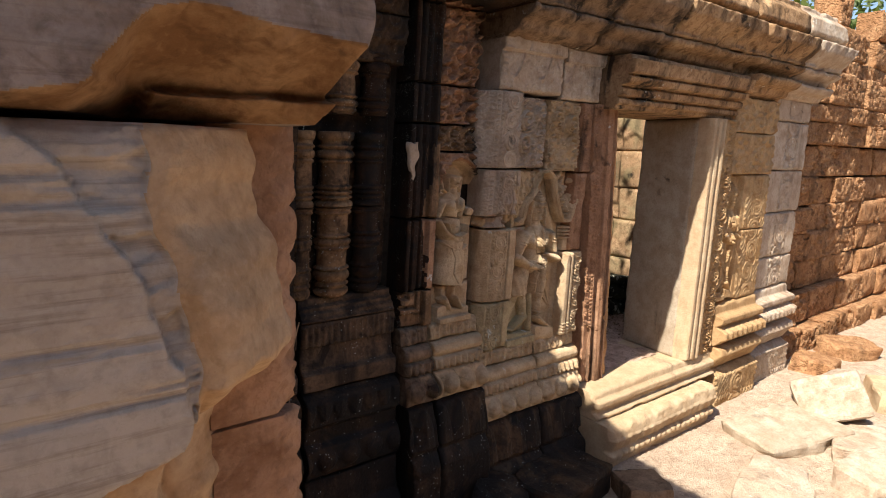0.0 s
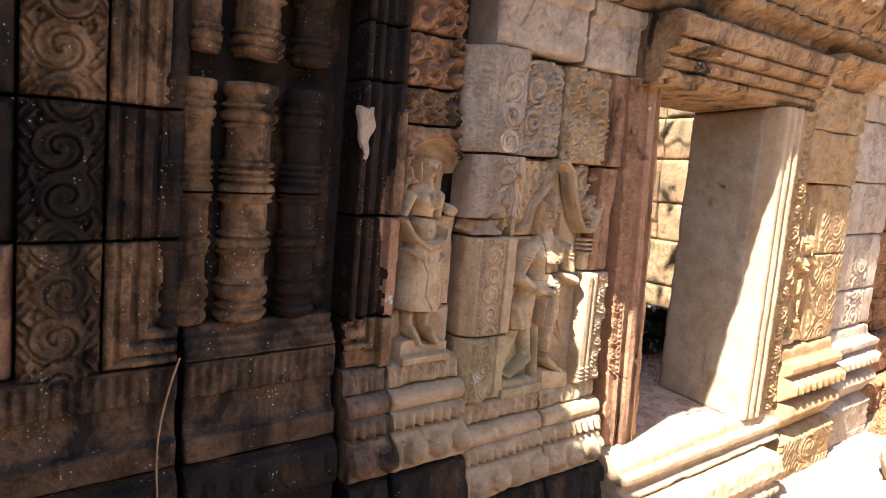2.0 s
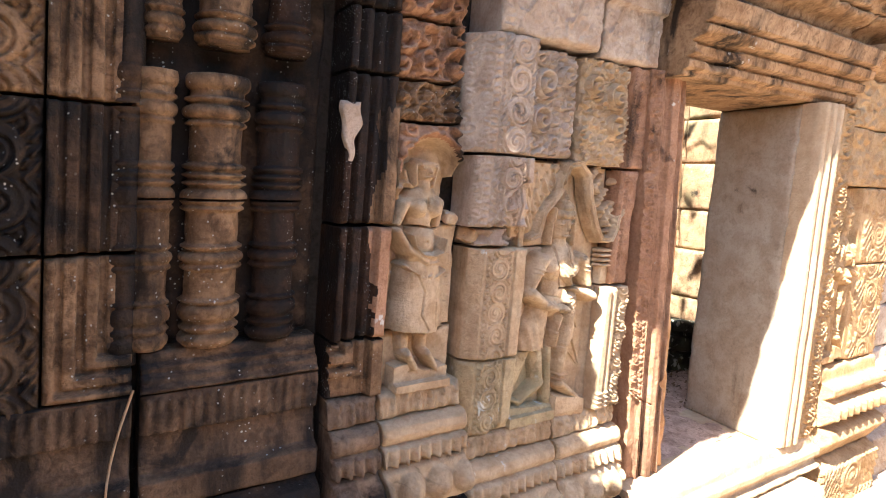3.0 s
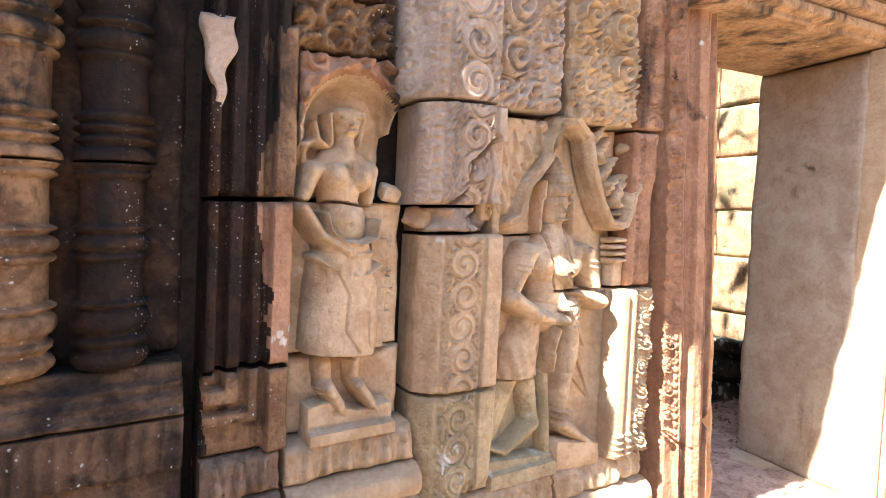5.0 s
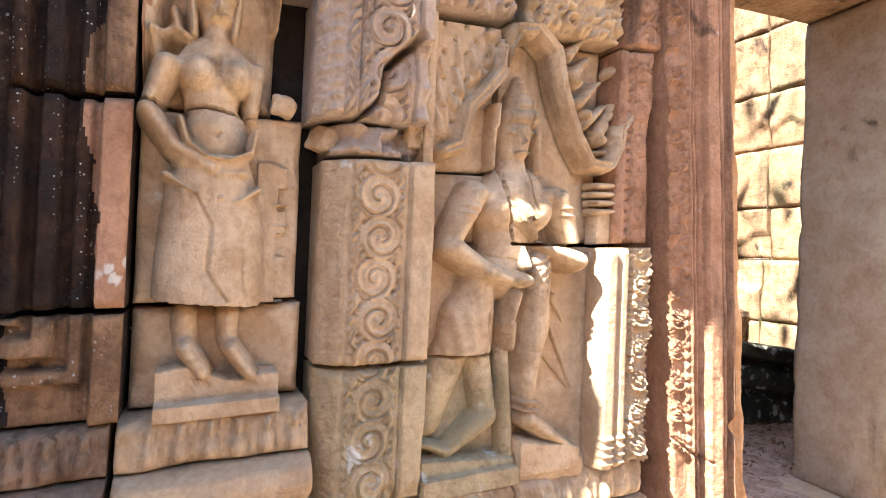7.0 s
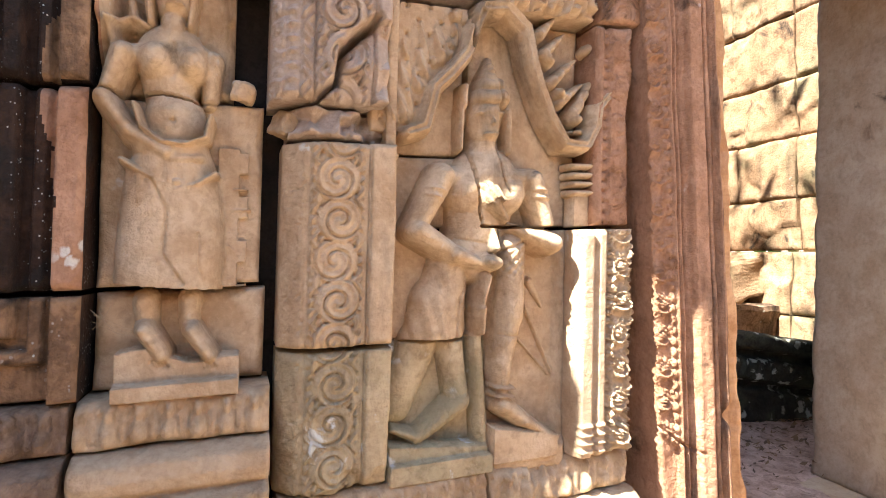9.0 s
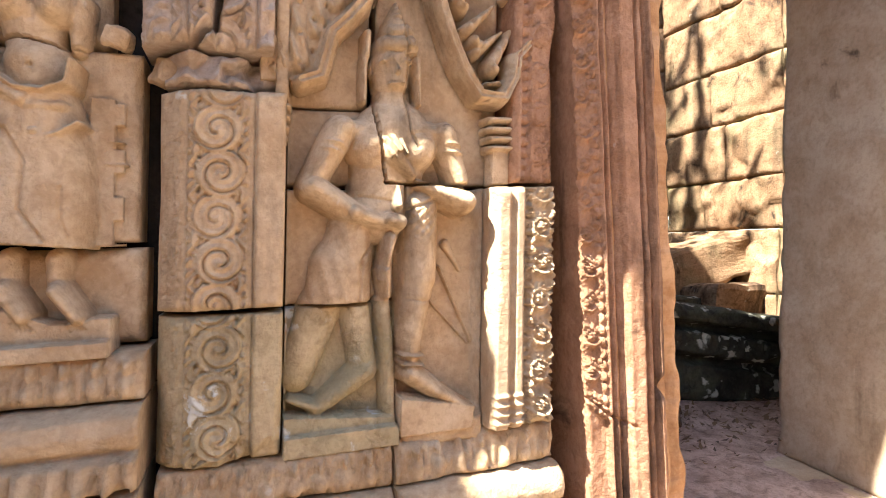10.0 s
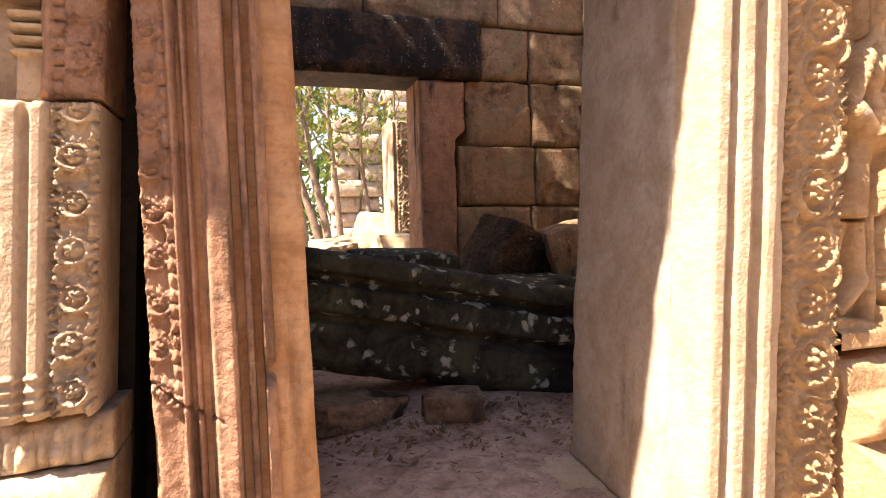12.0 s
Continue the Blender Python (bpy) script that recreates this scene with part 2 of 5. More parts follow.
def lathe(name, profile, cx, cy, mat, parent=None, n=28, wob=0.004, label="", tip=True):
    """A turned stone: profile of (radius, height) round an upright axis."""
    SEED[0] += 1
    rings = len(profile)
    a = np.linspace(0, 2 * math.pi, n, endpoint=False)
    V = []
    for r, z in profile:
        rr = r + wob * 2 * (fbm(np.cos(a) * 3 + 5 + SEED[0], np.sin(a) * 3 + z * 14, SEED[0], 3) - 0.5)
        V.append(np.stack([cx + rr * np.cos(a), cy + rr * np.sin(a), np.full(n, z)], 1))
    V = np.concatenate(V)
    if tip:
        V[:, 0] = lean_x(V[:, 0], V[:, 2])
    quads = [(i * n + j, i * n + (j + 1) % n, (i + 1) * n + (j + 1) % n, (i + 1) * n + j) for i in range(rings - 1) for j in range(n)]
    ends = [tuple(range(n - 1, -1, -1)), tuple(range((rings - 1) * n, rings * n))]
    return mesh_object(name, V, quads, mat, parent, label, True, ends)


def rock(name, size, at, turn, mat, parent=None, seed=1, cuts=7, rough=0.04, tilt=(0, 0), square=9):
    """A fallen block: a box broken by uneven planes, with worn edges."""
    n = cuts
    V, F, key = [], [], {}

    def vid(p):
        k = tuple(np.round(p, 5))
        if k not in key:
            key[k] = len(V)
            V.append(p)
        return key[k]
    for ax in range(3):
        for s in (-1, 1):
            for i in range(n):
                for j in range(n):
                    ps = []
                    for di, dj in ((0, 0), (1, 0), (1, 1), (0, 1)):
                        p = [0, 0, 0]
                        p[ax] = s
                        p[(ax + 1) % 3] = 2 * (i + di) / n - 1
                        p[(ax + 2) % 3] = 2 * (j + dj) / n - 1
                        ps.append(vid(p))
                    F.append(ps if s > 0 else ps[::-1])
    V = np.array(V, float)
    L = (np.abs(V) ** square).sum(1) ** (1 / square)
    V = V / L[:, None] * np.array(size) / 2
    R = min(size)
    for k in range(3):
        q = V[:, k] * 2.2 / R
        w = V[:, (k + 1) % 3] * 2.2 / R
        V[:, (k + 2) % 3] += R * rough * 3 * (fbm(q + 9 * seed, w + 3 * k, seed + k, 4) - 0.5)
        V[:, (k + 2) % 3] *= 1 - 0.25 * np.clip(fbm(q * 0.5 + seed, w * 0.5, seed + 7, 2) - 0.45, 0, 1) * 2
    M = pose(*at, tilt[0], tilt[1], turn)
    V = V @ np.array(M.to_3x3()).T + np.array(at)
    return mesh_object(name, V, F, mat, parent, "", False)


# ---- carved patterns, in metres of relief ----
def smooth01(x, a, b):
    t = np.clip((x - a) / (b - a), 0, 1)
    return t * t * (3 - 2 * t)


def scroll(u, v, w, depth=0.014, pitch=None, flower=False):
    """A running vine: roundels in a row along v, turning left and right. Either engraved coils with drilled borders, or deep rings that hold a flower."""
    p = pitch or w * 0.82
    k = np.floor(v / p)
    dv = v - (k + 0.5) * p
    s = np.where(k % 2 == 0, 1.0, -1.0)
    uu = u - s * 0.04 * w
    rr = min(0.44 * w, 0.53 * p)
    r = np.hypot(uu, dv) / rr
    th = np.arctan2(dv, uu * s)
    disc = smooth01(r, 1.08, 0.98)
    hub = np.exp(-(r / 0.2) ** 2)
    tongue = np.clip(np.cos((np.abs(u) * 1.2 + dv * s) * 2 * math.pi / (0.2 * w)), 0, 1) * smooth01(np.abs(u), 0.2 * w, 0.36 * w)
    stem = np.exp(-((u - 0.42 * w * np.cos(v * math.pi / p)) / (0.06 * w)) ** 2)
    worn = 0.45 + 0.9 * fbm(u * 7 + 3, v * 7, 17, 3)
    if flower:
        ring = np.exp(-((r - 0.82) / 0.15) ** 2) * (0.62 + 0.38 * np.cos(th + 1.0)) - 0.3 * np.exp(-((r - 0.82) / 0.03) ** 2)
        bloom = (0.62 + 0.38 * np.cos(th * 5 + 1.7 * k)) * np.exp(-((r - 0.3) / 0.17) ** 2)
        tail = np.exp(-((r - 0.62 - 0.12 * th / math.pi) / 0.07) ** 2) * (th > 0)
        fringe = np.clip(np.cos(th * 13), 0, 1) * np.exp(-((r - 1.08) / 0.1) ** 2) * 0.6
        h = np.maximum(np.maximum(np.maximum(ring, bloom), np.maximum(0.7 * tail, 0.9 * hub)), np.maximum((1 - disc) * np.maximum(0.55 * tongue, 0.9 * stem), fringe))
        holes = np.clip(np.cos(v * 2 * math.pi / 0.022), 0, 1) ** 2 * np.exp(-((np.abs(u) - 0.465 * w) / 0.005) ** 2)
    else:
        phase = (1.55 * r - th / (2 * math.pi)) % 1.0
        groove = np.exp(-((phase - 0.5) / 0.11) ** 2) * smooth01(r, 0.1, 0.24)
        h = np.maximum(disc * (1 - 0.75 * groove) * (0.8 + 0.2 * np.cos(phase * 2 * math.pi + math.pi)), (1 - disc) * np.maximum(0.3 + 0.5 * tongue, 0.9 * stem))
        holes = np.clip(np.cos(th * 15), 0, 1) ** 2 * np.exp(-((r - 1.14) / 0.07) ** 2) * (uu * s < 0.1 * w)
    return depth * (h * worn - 0.7 * holes)


def curls(u, v, size=0.09, depth=0.016, seed=3):
    """Crowded foliage: curls of uneven turn and size, leaning over one another."""
    best = np.zeros_like(u)
    gi, gj = np.floor(u / size), np.floor(v / size)
    for di in (-1, 0, 1):
        for dj in (-1, 0, 1):
            i, j = gi + di, gj + dj
            a, b, c = (vnoise(i + 0.01, j + 0.01, seed + q) for q in (0, 11, 23))
            cx, cz = (i + 0.25 + 0.5 * a) * size, (j + 0.25 + 0.5 * b) * size
            x, z = u - cx, v - cz
            r = np.hypot(x, z) / (size * (0.5 + 0.25 * c))
            th = np.arctan2(z, x) * np.where(c > 0.5, 1, -1)
            h = (0.45 + 0.55 * np.cos(th - r * 7 + a * 6.28)) * smooth01(r, 1.05, 0.8) * (0.7 + 0.3 * b)
            h = np.maximum(h, 0.9 * np.exp(-(r / 0.18) ** 2))
            best = np.maximum(best, h)
    return depth * best


def facets(u, v, size, depth, seed=2, slope=0.5):
    """Broken stone: flat facets of uneven tilt that meet in sharp edges."""
    out = np.full_like(u, -9.0)
    gi, gj = np.floor(u / size), np.floor(v / size)
    for di in (-1, 0, 1):
        for dj in (-1, 0, 1):
            i, j = gi + di, gj + dj
            a, b, c, d, e = (vnoise(i + 0.01, j + 0.01, seed + q) for q in (0, 11, 23, 31, 47))
            x, y = u - (i + a) * size, v - (j + b) * size
            out = np.maximum(out, depth * c - slope * (np.abs(x) * (0.3 + d) + np.abs(y) * (0.3 + e)) * depth / size)
    return out


def petals(u, z, z0, z1, pitch, depth, down=False):
    """A row of lotus petals between two heights."""
    t = np.clip((z - z0) / (z1 - z0), 0, 1)
    t = 1 - t if down else t
    a = (u / pitch) % 1.0 - 0.5
    edge = np.abs(a) * 2 / np.sqrt(np.clip(1.02 - t ** 2.2, 0.001, 1))
    inside = (z > z0) & (z < z1)
    body = np.sqrt(np.clip(1 - edge ** 2, 0, 1))
    rib = 0.25 * np.exp(-(a / 0.06) ** 2)
    return np.where(inside, depth * (body + rib * (body > 0)), 0)


def bosses(u, z, zc, pitch, radius, depth):
    a = ((u / pitch) % 1.0 - 0.5) * pitch
    r = np.hypot(a, (z - zc) * 0.95) / radius
    core = np.exp(-(r / 0.35) ** 2) * 0.25
    return depth * (np.sqrt(np.clip(1 - r * r, 0, 1)) + core * (r < 1))


def worshippers(u, z, z0, z1, pitch, depth):
    """A row of small worn seated shapes, as plain arched lumps."""
    t = (z - z0) / (z1 - z0)
    k = np.floor(u / pitch)
    a = (u / pitch - k - 0.5) * 2
    body = np.clip(1 - (a / 0.62) ** 2 - ((t - 0.28) / 0.34) ** 2, 0, 1)
    crown = np.clip(1 - (a / 0.3) ** 2 - ((t - 0.72) / 0.2) ** 2, 0, 1)
    arch = np.exp(-((np.hypot(a, (t - 0.35) * 1.3) - 0.86) / 0.1) ** 2) * 0.4
    return np.where((t > 0) & (t < 1), depth * np.maximum(np.maximum(np.sqrt(body), np.sqrt(crown)), arch), 0)


def limb(x, z, a, b, r0, r1, tall):
    """Height of a rounded limb from a to b."""
    ax, az, bx, bz = *a, *b
    dx, dz = bx - ax, bz - az
    t = np.clip(((x - ax) * dx + (z - az) * dz) / (dx * dx + dz * dz + 1e-9), 0, 1)
    d = np.hypot(x - ax - t * dx, z - az - t * dz)
    r = r0 + (r1 - r0) * t
    return tall * np.sqrt(np.clip(1 - (d / r) ** 2, 0, 1)) * (r / max(r0, r1)) ** 0.5


def limbs(x, z, rows, k=0.006):
    """Rounded limbs of (ax, az, bx, bz, radius, end radius, height), joined softly."""
    return merge(*[limb(x, z, (ax, az), (bx, bz), r0, r1, tall) for ax, az, bx, bz, r0, r1, tall in rows], k=k)


def along(x, z, *pts):
    """Distance from a broken line."""
    best = np.full_like(x, 9.0)
    for (ax, az), (bx, bz) in zip(pts, pts[1:]):
        dx, dz = bx - ax, bz - az
        t = np.clip(((x - ax) * dx + (z - az) * dz) / (dx * dx + dz * dz + 1e-9), 0, 1)
        best = np.minimum(best, np.hypot(x - ax - t * dx, z - az - t * dz))
    return best


def engrave(d, width, depth):
    return -depth * np.exp(-(d / width) ** 2)


def oval(x, z, c, rx, rz, tall, power=2.0):
    return tall * np.sqrt(np.clip(1 - np.abs((x - c[0]) / rx) ** power - np.abs((z - c[1]) / rz) ** power, 0, 1))


def merge(*hs, k=0.006):
    """Smooth union of rounded heights."""
    out = hs[0]
    for h in hs[1:]:
        e = np.clip(0.5 + 0.5 * (h - out) / k, 0, 1)
        out = out * (1 - e) + h * e + k * e * (1 - e) * (np.minimum(out, h) > 0)
    return out


def carved(name, x0, x1, z0, z1, front, h, mat, parent=None, res=0.0045, rough=0.0025, label="", mat2=None, where2=None):
    """A figure or ornament in high relief, standing out of the wall behind it, as one mesh."""
    SEED[0] += 1
    nu, nz = int((x1 - x0) / res), int((z1 - z0) / res)
    U, Z = np.meshgrid(np.linspace(x0, x1, nu + 1), np.linspace(z0, z1, nz + 1))
    H = h(U, Z)
    on = H > 0.0015
    H = np.where(on, H + rough * 2 * (fbm(U * 18, Z * 18, SEED[0], 4) - 0.5), -0.012)
    ids = np.arange(U.size).reshape(U.shape)
    q = np.stack([ids[:-1, :-1], ids[:-1, 1:], ids[1:, 1:], ids[1:, :-1]], -1).reshape(-1, 4)
    q = q[on.ravel()[q].any(1)]
    used = np.unique(q)
    where = np.zeros(U.size, int)
    where[used] = np.arange(len(used))
    V = np.stack([lean_x(U, Z).ravel(), (front - H).ravel(), Z.ravel()], 1)[used]
    ob = mesh_object(name, V, where[q], mat, parent, label, True)
    if mat2:
        ob.data.materials.append(mat2)
        ob.data.polygons.foreach_set("material_index", where2(U.ravel()[q[:, 0]], Z.ravel()[q[:, 0]]).astype(np.int32))
    return ob


# ---- ground ----
def ground_sheet():
    g = np.concatenate([-np.geomspace(900, 6, 22), np.linspace(-5.6, 7.4, 120), np.geomspace(8, 900, 22)])
    X, Y = np.meshgrid(g, g)
    near = np.exp(-((X - 0.5) ** 2 + (Y + 1) ** 2) / 60)
    Z = -0.06 + near * (0.05 * (fbm(X * 1.3, Y * 1.3, 4, 4) - 0.5) + 0.03 * (fbm(X * 7, Y * 7, 9, 3) - 0.5))
    Z -= 0.02 * (1 - near)
    ids = np.arange(X.size).reshape(X.shape)
    q = np.stack([ids[:-1, :-1], ids[:-1, 1:], ids[1:, 1:], ids[1:, :-1]], -1).reshape(-1, 4)
    return mesh_object("ground", np.stack([X, Y, Z], -1).reshape(-1, 3), q, EARTH, None, "", True)


tagged(ground_sheet(), "dry sandy earth between the ruined temple walls", "ground", kind="structure")


def box(name, x0, x1, y0, y1, z0, z1, mat, parent=None, tip=False, label=""):
    V = np.array([(x, y, z) for z in (z0, z1) for y in (y0, y1) for x in (x0, x1)], float)
    if tip:
        V[:, 0] = lean_x(V[:, 0], V[:, 2])
    F = [(0, 2, 3, 1), (4, 5, 7, 6), (0, 1, 5, 4), (2, 6, 7, 3), (0, 4, 6, 2), (1, 3, 7, 5)]
    return mesh_object(name, V, F, mat, parent, label)


# ---- the temple front ----
front = thing("wall_front", "weathered carved sandstone front of a ruined temple", "wall", kind="structure")
for x0, x1, z0, z1 in ((-3.6, -0.72, -0.1, 3.6), (0.60, 2.6, -0.1, 3.6), (-0.66, 0.60, 2.55, 3.6)):
    box("core", x0, x1, 0.17, 0.46, z0, z1, DARK_CORE, front, True)
# Dark strip added in the gap beside the jamb, in place of its shade.
box("core", -0.76, -0.57, 0.34, 0.45, -0.1, 2.5, DARK_CORE, front)


def blk(*a, **k):
    return stone("stone_block", *a, parent=front, **k)


def profile(*pairs):
    z, o = [p[0] for p in pairs], [p[1] for p in pairs]
    return lambda Z: np.interp(Z, z, o)


# base mouldings, column by column
BASE = profile((-0.4, 0.24), (0.08, 0.235), (0.12, 0.215), (0.16, 0.18), (0.18, 0.19), (0.42, 0.135), (0.43, 0.105), (0.445, 0.125), (0.59, 0.105), (0.605, 0.075), (0.615, 0.092), (0.675, 0.072), (0.685, 0.05),
               (0.69, 0.075), (0.72, 0.085), (0.75, 0.075), (0.77, 0.04), (0.78, 0.015), (0.9, 0.008))


def base_relief(u, z, top):
    s = z + (0.87 - top)
    rows = petals(u, s, 0.612, 0.68, 0.046, 0.028, True) + bosses(u, s, 0.52, 0.125, 0.058, 0.055)
    rows = rows + petals(u, s, 0.19, 0.41, 0.13, 0.022) + worshippers(u, s, 0.775, 0.865, 0.056, 0.03)
    wear = 0.7 + 0.5 * fbm(u * 4, z * 4, 21, 3)
    return BASE(s) + rows * wear - 0.03 * smooth01(fbm(u * 3, z * 5, 31, 4), 0.64, 0.75)


for u0, u1, top, mat in ((-2.25, -2.055, 1.13, BROWN), (-2.05, -1.672, 1.13, TAN), (-1.655, -1.15, 0.87, TAN), (-1.15, -0.72, 0.87, TAN)):
    cuts = [0.0, top - 0.44, top - 0.265, top - 0.1, top]
    for z0, z1 in zip(cuts, cuts[1:]):
        # Lowest course goes near-black: the shade at the foot is put into its colour.
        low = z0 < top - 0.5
        blk(u0, u1, z0 - (0.1 if z0 == 0 else 0), z1, 0.0, 0.17, mat if not low else CRUST_SHADE, h=lambda u, z, t=top: base_relief(u, z, t), res=0.007, chip=0.014, rough=0.007)

# the bay of the false window
bay = profile((-0.1, 0.2), (0.2, 0.2), (0.24, 0.15), (0.44, 0.13), (0.46, 0.15), (0.6, 0.14), (0.62, 0.10), (0.7, 0.10), (0.72, 0.13), (0.86, 0.115), (0.88, 0.06), (0.9, 0.08), (0.985, 0.075), (1.0, 0.035),
              (1.06, 0.02), (1.12, 0.015), (1.125, 0.03), (1.24, 0.03), (1.245, 0.04), (1.265, 0.035), (1.27, 0.012), (1.295, 0.012), (1.30, -0.01), (1.325, -0.008), (1.33, -0.03), (1.37, -0.035))


def bay_relief(u, z):
    wear = 0.5 + 0.8 * fbm(u * 5, z * 5, 41, 3)
    return bay(z) + wear * (petals(u, z, 1.125, 1.235, 0.036, 0.014) + petals(u, z, 0.745, 0.85, 0.09, 0.016, True) + bosses(u, z, 0.53, 0.14, 0.055, 0.03))


for u0, u1, shift in ((-3.46, -2.865, 0.0), (-2.85, -2.28, 0.012)):
    for z0, z1 in ((-0.1, 0.43), (0.43, 0.89), (0.89, 1.25), (1.25, 1.37)):
        if u0 < -3 and z0 > 1.2:
            continue
        # Courses below 0.8 m go near-black, deep shadow put into the stone colour.
        blk(u0, u1, z0, z1, 0.05 - shift, 0.12, CRUST_SHADE if z0 < 0.8 else UMBER, h=bay_relief, res=0.007, chip=0.01, rough=0.006)


def turned(spread, z0, z1):
    """Profile of a window baluster: barrels between groups of sharp rings."""
    out = []
    for z in np.arange(z0, z1 + 0.001, 0.0045):
        t = (z - 1.37) / 0.875
        r = 0.76 + 0.05 * math.cos(t * 14)
        for c, w, a in ((0.03, 0.02, 0.14), (0.075, 0.012, 0.12), (0.13, 0.03, 0.16), (0.175, 0.009, 0.15), (0.30, 0.012, 0.14), (0.335, 0.02, 0.18), (0.375, 0.009, 0.14), (0.515, 0.010, 0.16),
                        (0.555, 0.030, 0.20), (0.605, 0.009, 0.16), (0.635, 0.009, 0.16), (0.665, 0.012, 0.15), (0.82, 0.010, 0.12), (0.86, 0.024, 0.19), (0.905, 0.010, 0.16), (0.97, 0.03, 0.16)):
            r = max(r, 0.80 + 1.15 * a * math.sqrt(max(0.0, 1 - ((t - c) / w) ** 2)))
        out.append((spread * r, z))
    return out


window = thing("window_1", "blind window with turned dark sandstone balusters", "window", kind="structure")
stone("window_back", -2.86, -2.28, 1.37, 2.62, 0.16, 0.05, CRUST_SHADE, window, rough=0.006)
for cx, wide, mat in ((-2.645, 0.1, WOODY), (-2.44, 0.085, BLACK), (-2.825, 0.062, WOODY), (-2.895, 0.05, CRUST_SHADE)):
    splits = ((1.372, 1.845), (1.852, 2.24)) if cx > -2.86 else ((1.33, 1.68), (1.69, 2.12), (2.13, 2.6))
    for z0, z1 in splits:
        lathe("baluster", turned(wide, z0, z1), cx, 0.105, mat, window, 30, 0.005)
    if cx > -2.86:
        lathe("baluster", [(r * 0.97, z + 0.72) for r, z in turned(wide, 1.61, 1.94)], cx + 0.01, 0.10, mat, window, 30, 0.012)


def frame_relief(u, z):
    d = np.minimum(u + 3.10, (z - 1.25) * 1.15)
    return np.interp(d, [0, 0.03, 0.034, 0.045, 0.05, 0.08, 0.085, 0.1, 0.106, 0.135, 0.14, 0.155, 0.162, 0.185, 0.19, 0.24], [0.03, 0.03, 0.0, 0.0, 0.018, 0.02, -0.02, -0.02, 0.005, 0.008, -0.04, -0.04, -0.022, -0.022, -0.07, -0.07])


for z0, z1, mat in ((1.25, 1.68, WOODY), (1.685, 2.12, CRUST_SHADE), (2.125, 2.62, WOODY)):
    stone("window_frame", -3.10, -2.865, z0, z1, 0.05, 0.12, mat, window, h=frame_relief, res=0.005, rough=0.005, chip=0.01)
    blk(-3.33, -3.10, z0 - 0.03 * (z0 < 1.3), z1, 0.05, 0.12, mat, h=lambda u, z: scroll(u + 3.215, z + 0.05, 0.2, 0.034, 0.15), res=0.005)
    blk(-3.46, -3.335, z0, z1, 0.035, 0.12, RED if z0 < 1.6 else CRUST_SHADE, res=0.012, chip=0.03, rough=0.012)
for z0, z1 in ((2.62, 2.85), (2.85, 3.2), (3.2, 3.6)):
    blk(-3.46, -2.865, z0, z1, 0.03, 0.2, CRUST_SHADE, h=lambda u, z: curls(u, z, 0.11, 0.02, 5), res=0.009)
    blk(-2.85, -2.28, z0 - 0.02 * (z0 < 2.7), z1, 0.04, 0.2, CRUST_SHADE, h=lambda u, z: curls(u, z, 0.11, 0.02, 8) + np.interp(z, [2.6, 2.7, 2.72, 2.8], [0, 0, 0.03, 0.03]), res=0.009)

# the pier of the first figure
GROOVES = ([0, 0.028, 0.033, 0.05, 0.056, 0.085, 0.09, 0.108, 0.113, 0.135, 0.14, 0.15, 0.155, 0.3], [0.022, 0.026, -0.025, -0.025, 0.012, 0.014, -0.03, -0.03, 0.0, 0.0, -0.02, -0.02, 0.026, 0.024])


def jamb_one(u, z):
    d = np.where(u > -2.105, u + 2.25, np.minimum(u + 2.25, 9.0))
    turn = np.clip(0.15 - (z - 1.195) * 0.9, 0, 0.15)
    d = np.where(u < -2.105, np.maximum(d, turn), d)
    return np.interp(d, *GROOVES)


for z0, z1 in ((1.13, 1.345), (1.35, 1.765), (1.77, 2.2)):
    blk(-2.25, -2.04, z0, z1, 0.0, 0.17, BLACK, h=jamb_one, res=0.0045, rough=0.005, mat2=WOODY if z0 < 1.3 or z0 > 1.7 else RED, where2=lambda u, z: (u > -2.10 - 0.12 * (fbm(u * 9, z * 7, 3, 4) - 0.42) - (0.12 if z.max() < 1.36 else 0)))
stone("bare_patch", -2.275, -2.19, 1.98, 2.2, -0.028, 0.02, GREY, front, res=0.006, chip=0.012, warp=lambda u, z: (u + 2.23) * (np.interp(z, [1.98, 2.06, 2.12, 2.2], [0.25, 0.5, 0.95, 1.0]) - 1) + 0.006 * np.sin(z * 60), label="pale bare scar")


def niche_arch(u, z):
    r = np.hypot((u + 1.895) / 0.13, np.maximum(z - 1.95, 0) / 0.145)
    inside = np.where(z > 1.95, r, np.abs(u + 1.875) / (0.15 + 0.04 * smooth01(z, 1.95, 1.76)))
    leaf = curls(u, z, 0.075, 0.035, 4) + 0.03 * np.exp(-((inside - 1.12) / 0.08) ** 2)
    bracket = merge(*[limb(u, z, a, b, 0.014, 0.011, 0.07) for a, b in (((-2.008, 1.86), (-2.012, 1.905)), ((-2.012, 1.905), (-1.975, 1.932)), ((-1.975, 1.932), (-1.982, 1.97)), ((-1.975, 1.925), (-1.945, 1.91)))])
    return np.where(inside < 1, -0.085 * smooth01(inside, 1.0, 0.8) + bracket, 0.004 + leaf * smooth01(inside, 1.0, 1.06))


